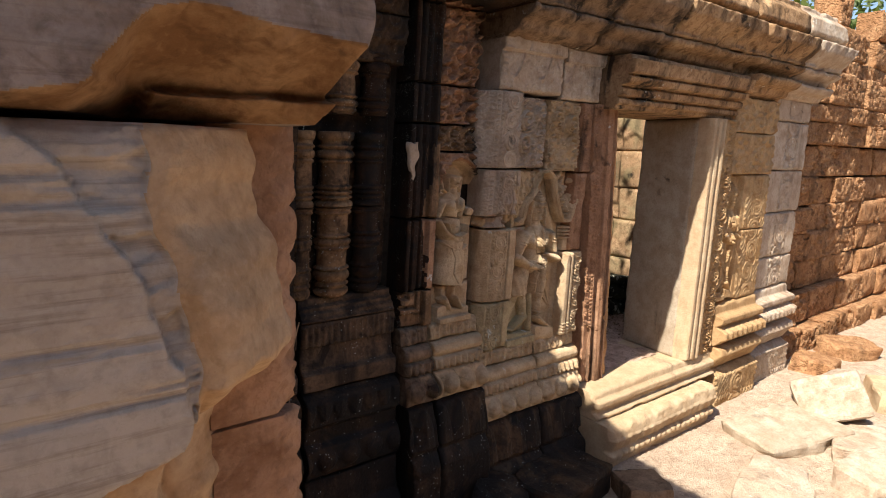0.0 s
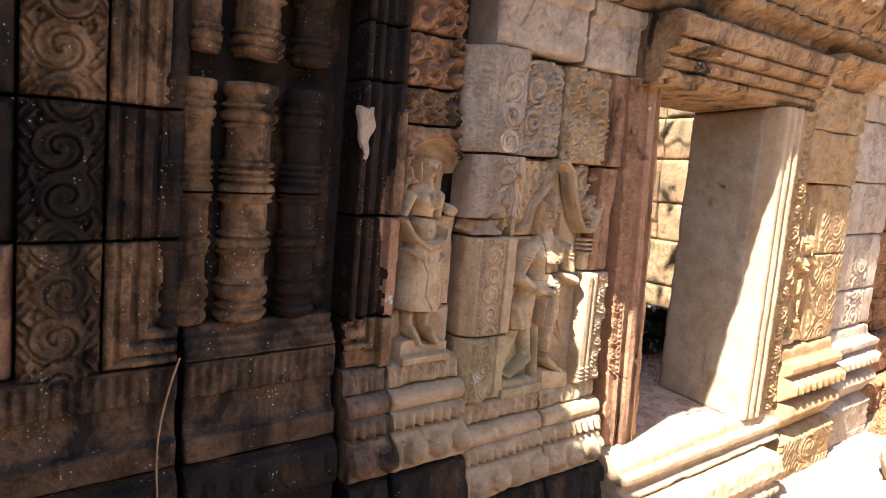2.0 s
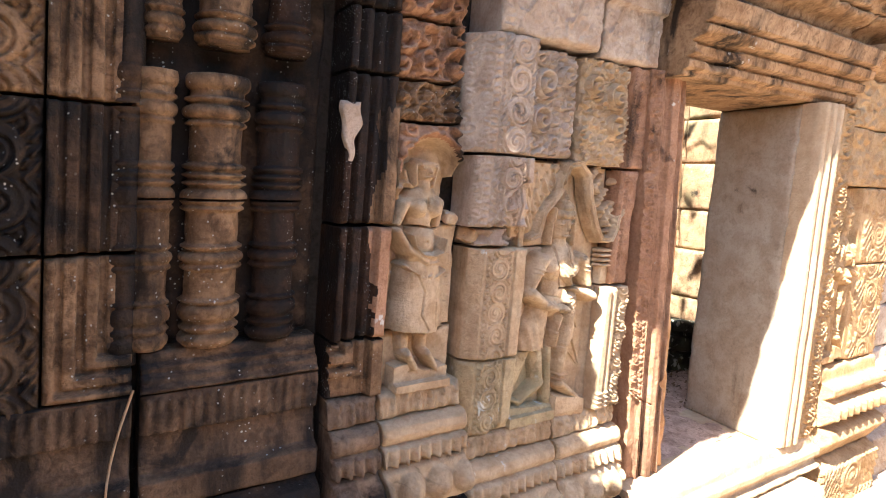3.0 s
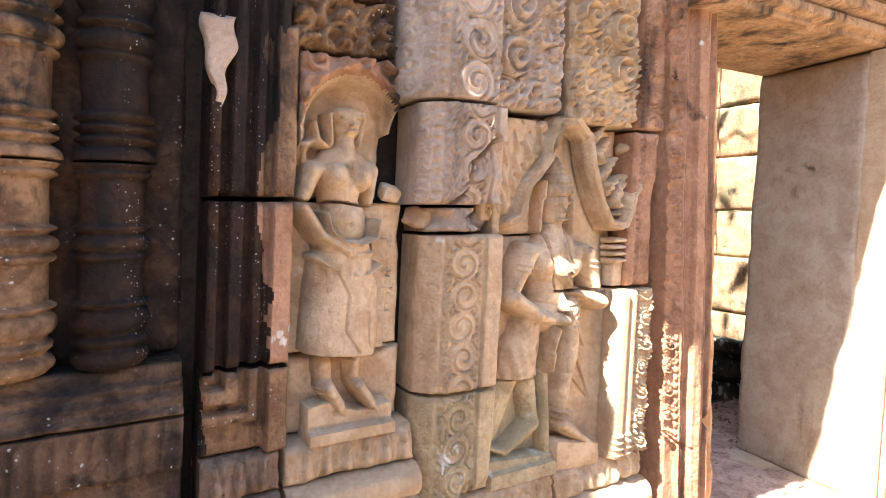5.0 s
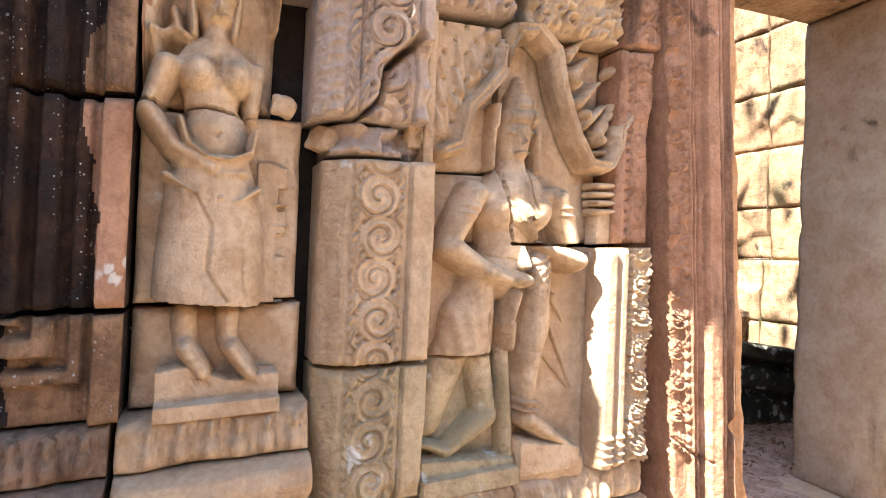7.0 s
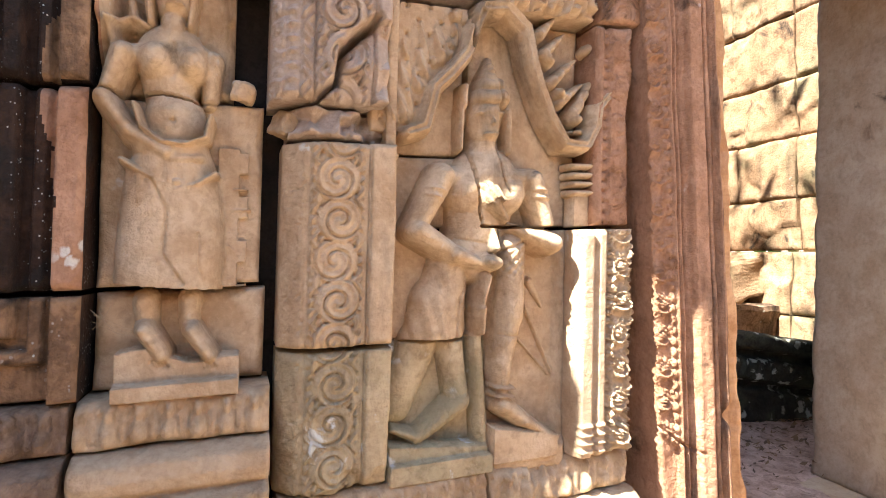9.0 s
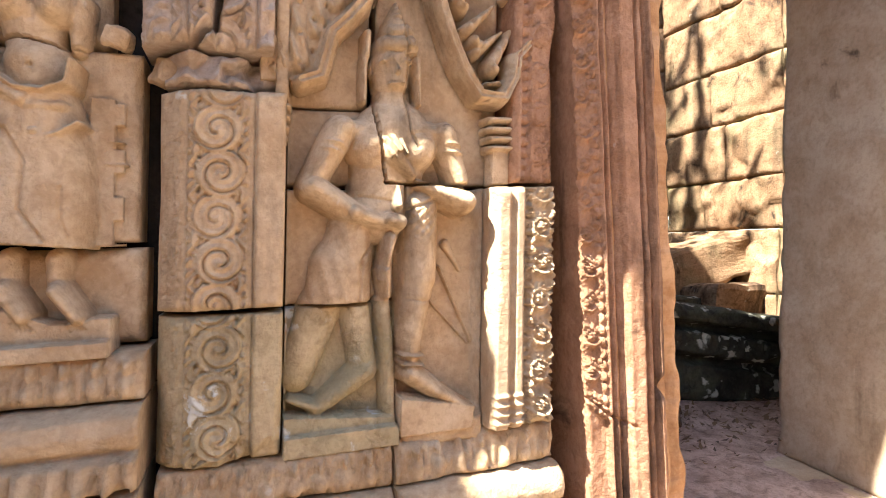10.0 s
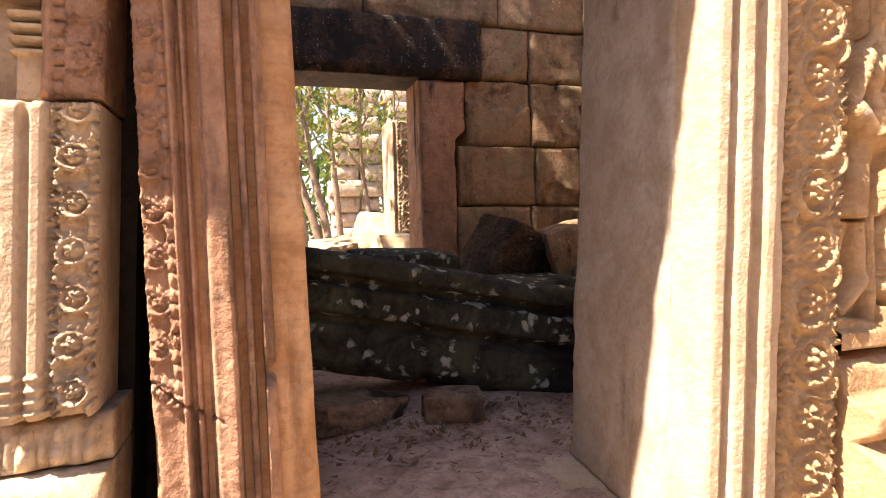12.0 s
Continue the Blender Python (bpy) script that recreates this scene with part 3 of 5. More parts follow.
for u1, z0, z1 in ((-1.685, 1.13, 1.345), (-1.70, 1.35, 1.765), (-1.768, 1.77, 2.145)):
    blk(-2.04, u1, z0, z1, 0.0, 0.17, TAN, h=niche_arch if z0 > 1.7 else (lambda u, z: -0.072 + 0 * u), res=0.005, chip=0.016, rough=0.006, mat2=RED, where2=lambda u, z: (z > 1.77) & (np.where(z > 1.95, np.hypot((u + 1.895) / 0.13, (z - 1.95) / 0.145), np.abs(u + 1.875) / 0.16) > 1))
for z0, z1, seed in ((2.15, 2.3, 3), (2.305, 2.52, 6), (2.525, 2.95, 9), (2.955, 3.5, 12)):
    blk(-2.25, -2.06, z0, z1, 0.0, 0.17, BLACK, h=lambda u, z: np.interp(u + 2.25, *GROOVES), res=0.008)
    blk(-2.06, -1.79 + 0.012 * (seed % 2), z0, z1, 0.03, 0.14, WOODY if z0 < 2.3 else RED, h=lambda u, z, s=seed: curls(u, z, 0.11, 0.06, s) + 0.5 * curls(u, z, 0.045, 0.04, s + 4), res=0.005)
# loose stones wedged beside the first figure
for k, (x, z, s) in enumerate(((-1.752, 1.79, 0.05), (-1.65, 1.72, 0.06))):
    tagged(rock("wedged_stone", (s * 1.1, s * 1.5, s), (lean_x(x, z), 0.065, z), 20 * k, TAN, None, 5 + k, 8, 0.09, (10, 15), 5), "small loose stone wedged in a gap of the wall", "stone", "wedged stones")

# the pier of the second figure
def swags(u, z):
    """Shallow garlands with hanging drops and a beaded left border."""
    a = (u / 0.24) % 1.0 - 0.5
    line = np.exp(-((z - 2.60 - 0.45 * a * a * 2) / 0.008) ** 2)
    drop = np.exp(-(a / 0.06) ** 2) * (z < 2.62) * (z > 2.54)
    return 0.012 * np.maximum(line, drop) + 0.35 * curls(u, z, 0.06, 0.02, 14) * (z < 2.74) + 0.01 * np.clip(np.cos(z * 200), 0, 1) * (np.abs(u + 1.62) < 0.02)


def vine_strip(u, z):
    """Carved side strip, a vine between plain fillets, and a plain pilaster edge."""
    side = -0.055 * smooth01(u, -1.606, -1.668) + 0.55 * scroll(u + 1.635, z, 0.045, 0.02, 0.04) * (np.abs(u + 1.635) < 0.022)
    vine = 0.004 + scroll(u + 1.54, z + 0.035, 0.116, 0.026, 0.0925)
    edge = 0.018 * smooth01(np.abs(u + 1.436), 0.032, 0.028) + 0.008 * (np.abs(u + 1.476) < 0.006)
    return np.where(u < -1.600, side, np.where(u < -1.482, vine, edge))


def split_strip(u, z):
    """The same strip above, torn open by a jagged fissure."""
    tear = along(u, z, (-1.466, 1.95), (-1.50, 1.915), (-1.544, 1.873), (-1.554, 1.80), (-1.605, 1.751))
    lost = (u > -1.554 + 0.9 * np.clip(z - 1.873, 0, 1)) & (z < 1.94)
    return vine_strip(u, z) + engrave(tear, 0.007, 0.09) + np.where(lost, -0.045 + 0.9 * facets(u, z, 0.06, 0.05, 63, 0.9), 0)


def upper_strip(u, z):
    """Higher up the strip steps out to the side with a beaded, sunlit flank."""
    beads = 0.014 * np.clip(np.cos(z * 2 * math.pi / 0.03), 0, 1) * np.exp(-((u + 1.655) / 0.012) ** 2) + 0.7 * curls(u, z, 0.045, 0.02, 5) * (u > -1.74) * (u < -1.67)
    flank = -0.10 * smooth01(u, -1.64, -1.76) + beads
    return np.where(u < -1.632, flank, np.where(u < -1.475, 0.004 + scroll(u + 1.553, z, 0.135, 0.026, 0.12), 0.012))


blk(-1.665, -1.40, 0.87, 1.195, -0.015, 0.17, OLIVE, h=lambda u, z: vine_strip(u, z) - 0.018 * smooth01(fbm(u * 6, z * 6, 65, 4), 0.5, 0.62), res=0.0036, chip=0.014, rough=0.006)
blk(-1.665, -1.40, 1.20, 1.672, -0.02, 0.17, TAN, h=vine_strip, res=0.0036, chip=0.010, rough=0.004)
blk(-1.655, -1.40, 1.675, 1.752, -0.01, 0.17, GREY, h=lambda u, z: 1.6 * facets(u, z, 0.06, 0.045, 66, 0.9) - 0.02 - 0.05 * smooth01(fbm(u * 14, z * 14, 67, 3), 0.5, 0.62) - 0.03 * smooth01(z, 1.70, 1.75) * smooth01(u, -1.46, -1.42), res=0.0045, chip=0.016, rough=0.008)
blk(-1.70, -1.43, 1.755, 2.047, -0.05, 0.19, GREY, h=lambda u, z: np.where(u < -1.61, upper_strip(u, z), split_strip(u, z)), res=0.0036, chip=0.012, rough=0.005)
blk(-1.755, -1.465, 2.052, 2.52, -0.06, 0.2, GREY, h=upper_strip, res=0.004, chip=0.014, rough=0.005)


def niche_two(u, z):
    return -0.07 * smooth01(u, -1.402, -1.39) * smooth01(u, np.where(z > 1.472, -0.852, -0.915), np.where(z > 1.472, -0.862, -0.928)) * smooth01(z, 0.9, 0.915)


for u0, u1, z0, z1, mat in ((-1.40, -1.136, 0.87, 1.195, OLIVE), (-1.13, -0.915, 0.84, 1.47, TAN), (-1.40, -1.13, 1.195, 1.47, TAN), (-1.40, -1.195, 1.475, 1.66, TAN), (-1.195, -0.860, 1.475, 2.03, TAN), (-1.43, -1.203, 1.66, 2.047, TAN)):
    blk(u0, u1, z0, z1, 0.0, 0.17, mat, h=niche_two, res=0.008, chip=0.007)


def pilaster(u, z):
    return np.where(u < -0.828, np.interp(u, [-0.918, -0.912, -0.906, -0.876, -0.87, -0.862, -0.856, -0.836, -0.83], [0.0, 0.0, 0.022, 0.022, 0.004, 0.004, 0.02, 0.02, 0.0]) + 0.012 * np.clip(np.cos((z - 0.89) * 290), 0, 1) * (z < 0.96), scroll(u + 0.785, z, 0.072, 0.036, 0.088, True))


blk(-0.918, -0.745, 0.87, 1.468, -0.035, 0.18, PALE, h=pilaster, res=0.0042)
blk(-0.858, -0.742, 1.473, 2.02, -0.015, 0.18, RED, h=lambda u, z: np.where(u < -0.836, 0.012, np.where(u < -0.815, -0.012 * np.clip(np.cos(z * 2 * math.pi / 0.028), 0, 1) ** 3, 0.7 * scroll(u + 0.785, z, 0.065, 0.026, 0.1))), res=0.0042, rough=0.006, chip=0.014)
def foliage(u, z, centres, seed):
    """Large coils on long stems, with crowded leaf between them."""
    h = 0.8 * curls(u, z, 0.055, 0.04, seed) + 0.3 * curls(u, z, 0.03, 0.03, seed + 2)
    for cx, cz, size in centres:
        r = np.hypot(u - cx, z - cz) / size
        th = np.arctan2(z - cz, u - cx)
        coil = 0.03 + 0.02 * np.cos(2 * math.pi * (1.7 * r - th / (2 * math.pi))) + 0.015 * np.exp(-(r / 0.2) ** 2)
        h = np.where(r < 1, coil, np.where(r < 1.14, 0.004, h))
    return h


for u0, u1, z0, mat, centres in ((-1.458, -1.188, 2.052, GREY, ((-1.378, 2.36, 0.062), (-1.385, 2.212, 0.06), (-1.26, 2.40, 0.045))), (-1.165, -0.852, 2.03, TAN, ((-0.945, 2.35, 0.062), (-0.935, 2.212, 0.058), (-1.09, 2.38, 0.05)))):
    blk(u0, u1, z0, 2.5, -0.012, 0.18, mat, h=lambda u, z, c=centres: foliage(u, z, c, 7) - 0.01, res=0.0036, chip=0.02, rough=0.006)
blk(-0.848, -0.715, 2.025, 2.5, -0.012, 0.18, RED, h=lambda u, z: scroll(u + 0.78, z, 0.09, 0.024, 0.1) + 0.01 * (u < -0.836), res=0.0045)
blk(-1.66, -1.1, 2.52, 2.85, -0.05, 0.22, GREY, h=lambda u, z: swags(u, z) + np.where(z > 2.76, 0.03, 0), res=0.006)
blk(-1.09, -0.7, 2.5, 2.83, -0.04, 0.2, GREY, h=lambda u, z: swags(u, z) + np.where(z > 2.74, 0.03, 0), res=0.006)

# ---- the doorway ----
door = thing("door_1", "carved sandstone doorway without a door", "doorway", kind="structure")
POST = ([0, 0.060, 0.063, 0.071, 0.075, 0.083, 0.087, 0.096, 0.10, 0.108, 0.112, 0.119, 0.123, 0.165, 0.169, 0.182, 0.186, 0.198, 0.202, 0.213, 0.217, 0.245], [0.0, 0.0, 0.018, 0.018, -0.012, -0.012, 0.01, 0.01, -0.022, -0.022, 0.004, 0.004, 0.026, 0.032, -0.024, -0.024, 0.016, 0.016, -0.026, -0.026, 0.024, 0.012])


def post_relief(u, z):
    d = u + 0.672
    scallops = np.sqrt(np.clip(1 - ((z / 0.03) % 1.0 * 2 - 1) ** 2, 0, 1)) * np.exp(-((d - 0.054) / 0.008) ** 2)
    vine = np.maximum(0.75 * scroll(d - 0.024, z + 0.02, 0.062, 0.028, 0.088, True), 0.02 * scallops) * (d < 0.061) * (z > 0.86 + 0.7 * (0.062 - d))
    notch = 0.035 * smooth01(d, 0.212, 0.222) * np.exp(-((z - 0.93) / 0.022) ** 2)
    grain = 0.006 * fbm(u * 60, z * 4, 6, 3) + 0.005 * fbm(u * 30, z * 30, 8, 3)
    crack = engrave(along(u, z, (-0.672, 0.93), (-0.61, 0.875), (-0.54, 0.84)), 0.003, 0.02)
    return 1.25 * np.interp(d, *POST) + vine - notch - grain + crack


stone("door_jamb", -0.672, -0.43, 0.44, 2.5, -0.05, 0.2, RED, door, h=post_relief, res=0.004, chip=0.010, rough=0.005, tip=False, warp=lambda u, z: -0.014 * (z - 1.2), label="reddish jamb with a carved leaf border")
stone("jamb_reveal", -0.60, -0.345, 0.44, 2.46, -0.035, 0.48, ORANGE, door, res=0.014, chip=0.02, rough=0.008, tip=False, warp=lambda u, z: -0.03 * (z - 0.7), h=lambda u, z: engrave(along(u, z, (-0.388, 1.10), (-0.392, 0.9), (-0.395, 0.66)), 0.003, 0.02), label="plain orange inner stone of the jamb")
FRAME = ([0.49, 0.5, 0.505, 0.535, 0.54, 0.555, 0.56, 0.59, 0.595, 0.625, 0.63, 0.655, 0.66, 0.7, 0.72], [-0.03, -0.012, 0.012, 0.016, -0.01, -0.01, 0.02, 0.026, -0.004, -0.004, 0.03, 0.034, 0.004, 0.006, 0.0])
stone("door_jamb", 0.49, 0.715, 0.44, 2.46, -0.23, 0.12, PALE, door, h=lambda u, z: np.interp(u, *FRAME) - 0.004 * fbm(u * 9, z * 9, 25, 3), res=0.005, chip=0.012, label="pale moulded jamb")
stone("jamb_reveal", -0.12, 0.45, 0.44, 2.46, 0.56, 0.2, CUT, door, h=lambda y, z: 0.07 * (0.45 - y) / 0.57 + 0.006 * fbm(y * 4, z * 4, 27, 4), res=0.02, chip=0.012, rough=0.006, face="W", label="plain deep reveal of the jamb")
stone("scroll_band", 0.715, 0.915, 0.44, 2.46, -0.21, 0.3, WARMED, door, h=lambda u, z: scroll(u - 0.815, z, 0.185, 0.034, 0.135, True), res=0.005)
LINTEL = profile((2.4, 0.0), (2.49, 0.0), (2.495, 0.03), (2.53, 0.035), (2.535, 0.012), (2.55, 0.012), (2.555, 0.06), (2.60, 0.07), (2.605, 0.045), (2.62, 0.045), (2.625, 0.10), (2.67, 0.115), (2.675, 0.085), (2.69, 0.085), (2.695, 0.13), (2.78, 0.15), (2.79, 0.10), (2.85, 0.10))
stone("lintel", -0.69, 0.95, 2.46, 2.82, -0.16, 0.6, STAINED, door, h=lambda u, z: LINTEL(z) - 0.03 * smooth01(fbm(u * 2, z * 5, 29, 4), 0.6, 0.7), res=0.006, chip=0.01, rough=0.004)
sill_p = profile((0.2, 0.11), (0.28, 0.10), (0.29, 0.06), (0.33, 0.055), (0.335, 0.085), (0.38, 0.085), (0.39, 0.045), (0.45, 0.03))
stone("sill", -0.70, 0.93, 0.25, 0.45, -0.19, 0.64, PALE, door, h=lambda u, z: sill_p(z), res=0.009, chip=0.02, rough=0.008)
step_p = profile((-0.1, 0.02), (-0.02, 0.02), (0.0, 0.045), (0.05, 0.05), (0.06, 0.02), (0.08, 0.035), (0.16, 0.06), (0.2, 0.05), (0.28, 0.03))
stone("step", -0.7, 0.72, -0.1, 0.25, -0.37, 0.4, PALE, door, h=lambda u, z: step_p(z) + bosses(u, z, 0.03, 0.07, 0.035, 0.016) + petals(u, z, 0.08, 0.16, 0.09, 0.012, True), res=0.009, chip=0.03, rough=0.014)

# right of the doorway
base_r = profile((-0.1, 0.1), (0.22, 0.1), (0.26, 0.03), (0.36, 0.09), (0.42, 0.14), (0.47, 0.12), (0.49, 0.05), (0.56, 0.13), (0.63, 0.13), (0.66, 0.05), (0.7, 0.11), (0.75, 0.11), (0.77, 0.03), (0.86, 0.02))
for u0, u1, mat, f in ((0.93, 1.71, WARMED, -0.19), (1.73, 2.56, GREY, -0.12)):
    for z0, z1 in ((-0.1, 0.27), (0.27, 0.49), (0.49, 0.86)):
        blk(u0, u1, z0, z1, f, 0.3, mat, h=lambda u, z: base_r(z) + petals(u, z, 0.56, 0.66, 0.09, 0.02, True) + (scroll(u - 1.32, z, 0.3, 0.03) if z.max() < 0.3 else 0), res=0.01, chip=0.022, rough=0.008)
for z0, z1, mat in ((0.86, 1.5, WARMED), (1.5, 2.0, WARMED), (2.0, 2.36, WARMED), (2.36, 2.66, WARMED)):
    blk(0.93, 1.71, z0, z1, -0.18, 0.3, mat, h=(lambda u, z: np.where(u < 1.3, -0.05 * smooth01(np.abs(u - 1.08), 0.16, 0.145), scroll(u - 1.5, z, 0.3, 0.02, 0.2))) if z0 < 1.9 else (lambda u, z: curls(u, z, 0.14, 0.026, 3)), res=0.008)
for z0, z1, mat in ((0.86, 1.17, GREY), (1.17, 1.62, GREY), (1.62, 2.03, GREY), (2.03, 2.5, GREY), (2.5, 2.72, GREY)):
    blk(1.73, 2.56, z0, z1, -0.11, 0.28, mat, h=lambda u, z: np.where(np.abs(u - 2.2) < 0.14, scroll(u - 2.2, z, 0.26, 0.035), 0.02), res=0.009, chip=0.02)

# the cornice; west of -1.66 added to shade the wall, gap and setback pass sun
corn = profile((2.8, 0.1), (2.84, 0.12), (2.85, 0.18), (2.9, 0.2), (2.92, 0.27), (2.96, 0.3), (3.02, 0.30), (3.12, 0.40), (3.2, 0.42), (3.25, 0.3), (3.3, 0.32), (3.42, 0.3), (3.5, 0.2))
for u0, u1, mat in ((-3.5, -2.95, CRUST_SHADE), (-2.94, -2.59, CRUST_SHADE), (-2.41, -2.08, CRUST_SHADE), (-2.07, -1.66, CRUST_SHADE), (-1.66, -0.95, BROWN), (-0.94, -0.28, BROWN), (-0.27, 0.85, STAINED), (0.86, 1.85, STAINED), (1.86, 2.7, GREY)):
    for z0, z1 in ((2.82, 2.98), (2.98, 3.26), (3.26, 3.55)):
        if u0 < -1.7 and z0 < 2.9:
            continue
        blk(u0, u1, z0, z1, 0.14 if -2.5 < u0 < -2.08 else 0.0, 0.2, mat, h=lambda u, z: corn(z) + (petals(u, z, 2.92, 3.0, 0.1, 0.022, True) + petals(u, z, 3.05, 3.2, 0.2, 0.012)) * (0.3 + 0.9 * fbm(u * 3, z * 3, 15, 3)) - 0.05 * smooth01(fbm(u * 2.5, z * 4, 19, 4), 0.6, 0.72), res=0.011, chip=0.03, rough=0.014)
blk(0.96, 1.75, 2.66, 2.84, -0.14, 0.3, STAINED, h=lambda u, z: corn(z + 0.15) - 0.1, res=0.011, chip=0.02)
blk(1.73, 2.64, 2.7, 2.84, -0.08, 0.25, GREY, h=lambda u, z: corn(z + 0.15) - 0.1, res=0.011, chip=0.02)

# ---- the figures, as plain worn shapes ----
def figure_one(x, z):
    """A standing figure with a scarf slung across the hips; only ankles and feet show under the long skirt."""
    HEAD = (
        (-1.894, 1.989, -1.894, 1.958, 0.0491, 0.0398, 0.09),
        (-1.926, 1.994, -1.863, 1.998, 0.0211, 0.0187, 0.086),
        (-1.896, 1.989, -1.896, 1.965, 0.0047, 0.0094, 0.108),
        (-1.909, 1.947, -1.878, 1.951, 0.0059, 0.0059, 0.097),
        (-1.924, 1.981, -1.908, 1.983, 0.0082, 0.0059, 0.094),
        (-1.883, 1.985, -1.867, 1.987, 0.0059, 0.0082, 0.094),
        (-1.950, 1.991, -1.942, 1.918, 0.0117, 0.0105, 0.075),
        (-1.856, 1.992, -1.865, 1.915, 0.0105, 0.0094, 0.075),
        (-1.898, 1.923, -1.897, 1.883, 0.0304, 0.0351, 0.08),
    )
    TORSO = (
        (-1.971, 1.847, -1.846, 1.856, 0.0304, 0.0304, 0.072),
        (-1.902, 1.853, -1.901, 1.767, 0.0749, 0.0538, 0.085),
        (-1.929, 1.837, -1.926, 1.828, 0.0421, 0.0421, 0.108),
        (-1.857, 1.834, -1.856, 1.825, 0.0386, 0.0386, 0.108),
        (-1.891, 1.715, -1.885, 1.692, 0.0655, 0.0632, 0.092),
    )
    ARMS = (
        (-1.992, 1.843, -2.017, 1.765, 0.0328, 0.0246, 0.1),
        (-2.021, 1.747, -1.971, 1.677, 0.0257, 0.0257, 0.115),
        (-1.971, 1.677, -1.897, 1.631, 0.0257, 0.0281, 0.12),
        (-1.819, 1.848, -1.821, 1.756, 0.0281, 0.0164, 0.06),
        (-2.034, 1.764, -2.021, 1.762, 0.0105, 0.0105, 0.08),
    )
    SCARF = (
        (-1.961, 1.731, -1.946, 1.684, 0.0094, 0.0094, 0.12),
        (-1.946, 1.684, -1.909, 1.654, 0.0094, 0.0094, 0.12),
        (-1.909, 1.654, -1.862, 1.649, 0.0094, 0.0094, 0.12),
        (-1.862, 1.649, -1.822, 1.666, 0.0094, 0.0094, 0.12),
        (-1.822, 1.666, -1.815, 1.711, 0.0094, 0.0094, 0.12),
        (-1.945, 1.652, -1.885, 1.619, 0.0304, 0.0273, 0.108),
        (-1.885, 1.619, -1.838, 1.623, 0.0273, 0.0242, 0.108),
        (-1.983, 1.618, -1.924, 1.581, 0.0105, 0.0105, 0.105),
        (-1.924, 1.581, -1.877, 1.556, 0.0105, 0.0105, 0.105),
        (-1.877, 1.556, -1.836, 1.569, 0.0105, 0.0105, 0.105),
        (-1.836, 1.569, -1.803, 1.591, 0.0105, 0.0105, 0.105),
    )
    FEET = (
        (-1.936, 1.321, -1.931, 1.274, 0.0281, 0.0257, 0.06),
        (-1.849, 1.321, -1.848, 1.271, 0.0257, 0.0234, 0.06),
        (-1.932, 1.265, -1.896, 1.209, 0.0257, 0.0234, 0.1),
        (-1.842, 1.259, -1.802, 1.200, 0.0234, 0.0211, 0.1),
        (-1.762, 1.566, -1.736, 1.565, 0.0035, 0.0035, 0.024),
        (-1.770, 1.520, -1.728, 1.518, 0.0035, 0.0035, 0.024),
        (-1.773, 1.439, -1.743, 1.406, 0.0035, 0.0023, 0.022),
    )
    left = np.interp(z, [1.34, 1.43, 1.541, 1.607, 1.66], [-2.002, -2.001, -1.993, -1.985, -1.96])
    right = np.interp(z, [1.34, 1.41, 1.531, 1.603, 1.66], [-1.784, -1.775, -1.784, -1.801, -1.82])
    mid, half = (left + right) / 2, (right - left) / 2
    hem = 1.352 - 0.1 * (x + 1.9)
    skirt = np.where((z < 1.66) & (z > hem), 0.105 * np.clip(1 - np.abs((x - mid) / half) ** 3.0, 0, 1) ** 0.5, 0)
    lines = engrave(along(x, z, (-1.929, 1.583), (-1.893, 1.513), (-1.899, 1.42), (-1.859, 1.36)), 0.0035, 0.009) + engrave(along(x, z, (-1.832, 1.462), (-1.83, 1.40), (-1.816, 1.35)), 0.003, 0.006)
    pleat = 0.0035 * np.cos((x + 1.89) * 210) * np.exp(-((z - 1.575 - 1.3 * (x + 1.877) ** 2) / 0.016) ** 2)
    cloth = 0.003 * np.cos(z * 170 + 9 * (x + 1.9)) * (z > 1.60) * (z < 1.66)
    sash = np.where((x > -1.80) & (x < -1.733 - 0.02 * np.floor((z % 0.1) / 0.05)) & (z > 1.345) & (z < 1.66), 0.018, 0)
    plinth = np.where((z > 1.12) & (z < 1.205 - 0.14 * (x + 1.86) + 0.01 * np.sin(x * 35)) & (x > -1.985) & (x < -1.742), 0.075 + 0.03 * (z < 1.155), 0)
    face = limbs(x, z, HEAD)
    face = face * smooth01(z, 2.022 - 0.16 * (x + 1.93), 2.012 - 0.16 * (x + 1.93))
    face = face + engrave(along(x, z, (-1.907, 1.9505), (-1.877, 1.9535)), 0.0022, 0.006) + engrave(along(x, z, (-1.924, 1.977), (-1.906, 1.977)), 0.002, 0.004) + engrave(along(x, z, (-1.881, 1.98), (-1.863, 1.982)), 0.002, 0.004)
    body = merge(face, limbs(x, z, TORSO, 0.02), limbs(x, z, ARMS), limbs(x, z, SCARF) + cloth, skirt + (lines + pleat) * (skirt > 0.03), oval(x, z, (-1.877, 1.572), 0.024, 0.02, 0.112), sash, limbs(x, z, FEET), plinth)
    body = body + engrave(np.hypot(x + 1.888, z - 1.703), 0.005, 0.012) + engrave(along(x, z, (-1.893, 1.865), (-1.893, 1.80)), 0.006, 0.008)
    for toe in range(4):
        for fx, fz in ((-1.905, 1.198), (-1.811, 1.190)):
            body = body + engrave(along(x, z, (fx - 0.012 + 0.008 * toe, fz), (fx - 0.002 + 0.008 * toe, fz - 0.014)), 0.0015, 0.006) * (body > 0.05)
    crack = np.abs(z - 1.758 + 0.05 * (x + 1.9) - 0.003 * np.sin(x * 45)) < 0.004
    return np.where(crack, np.minimum(body, 0.012), np.where(body > 0.002, body, 0))


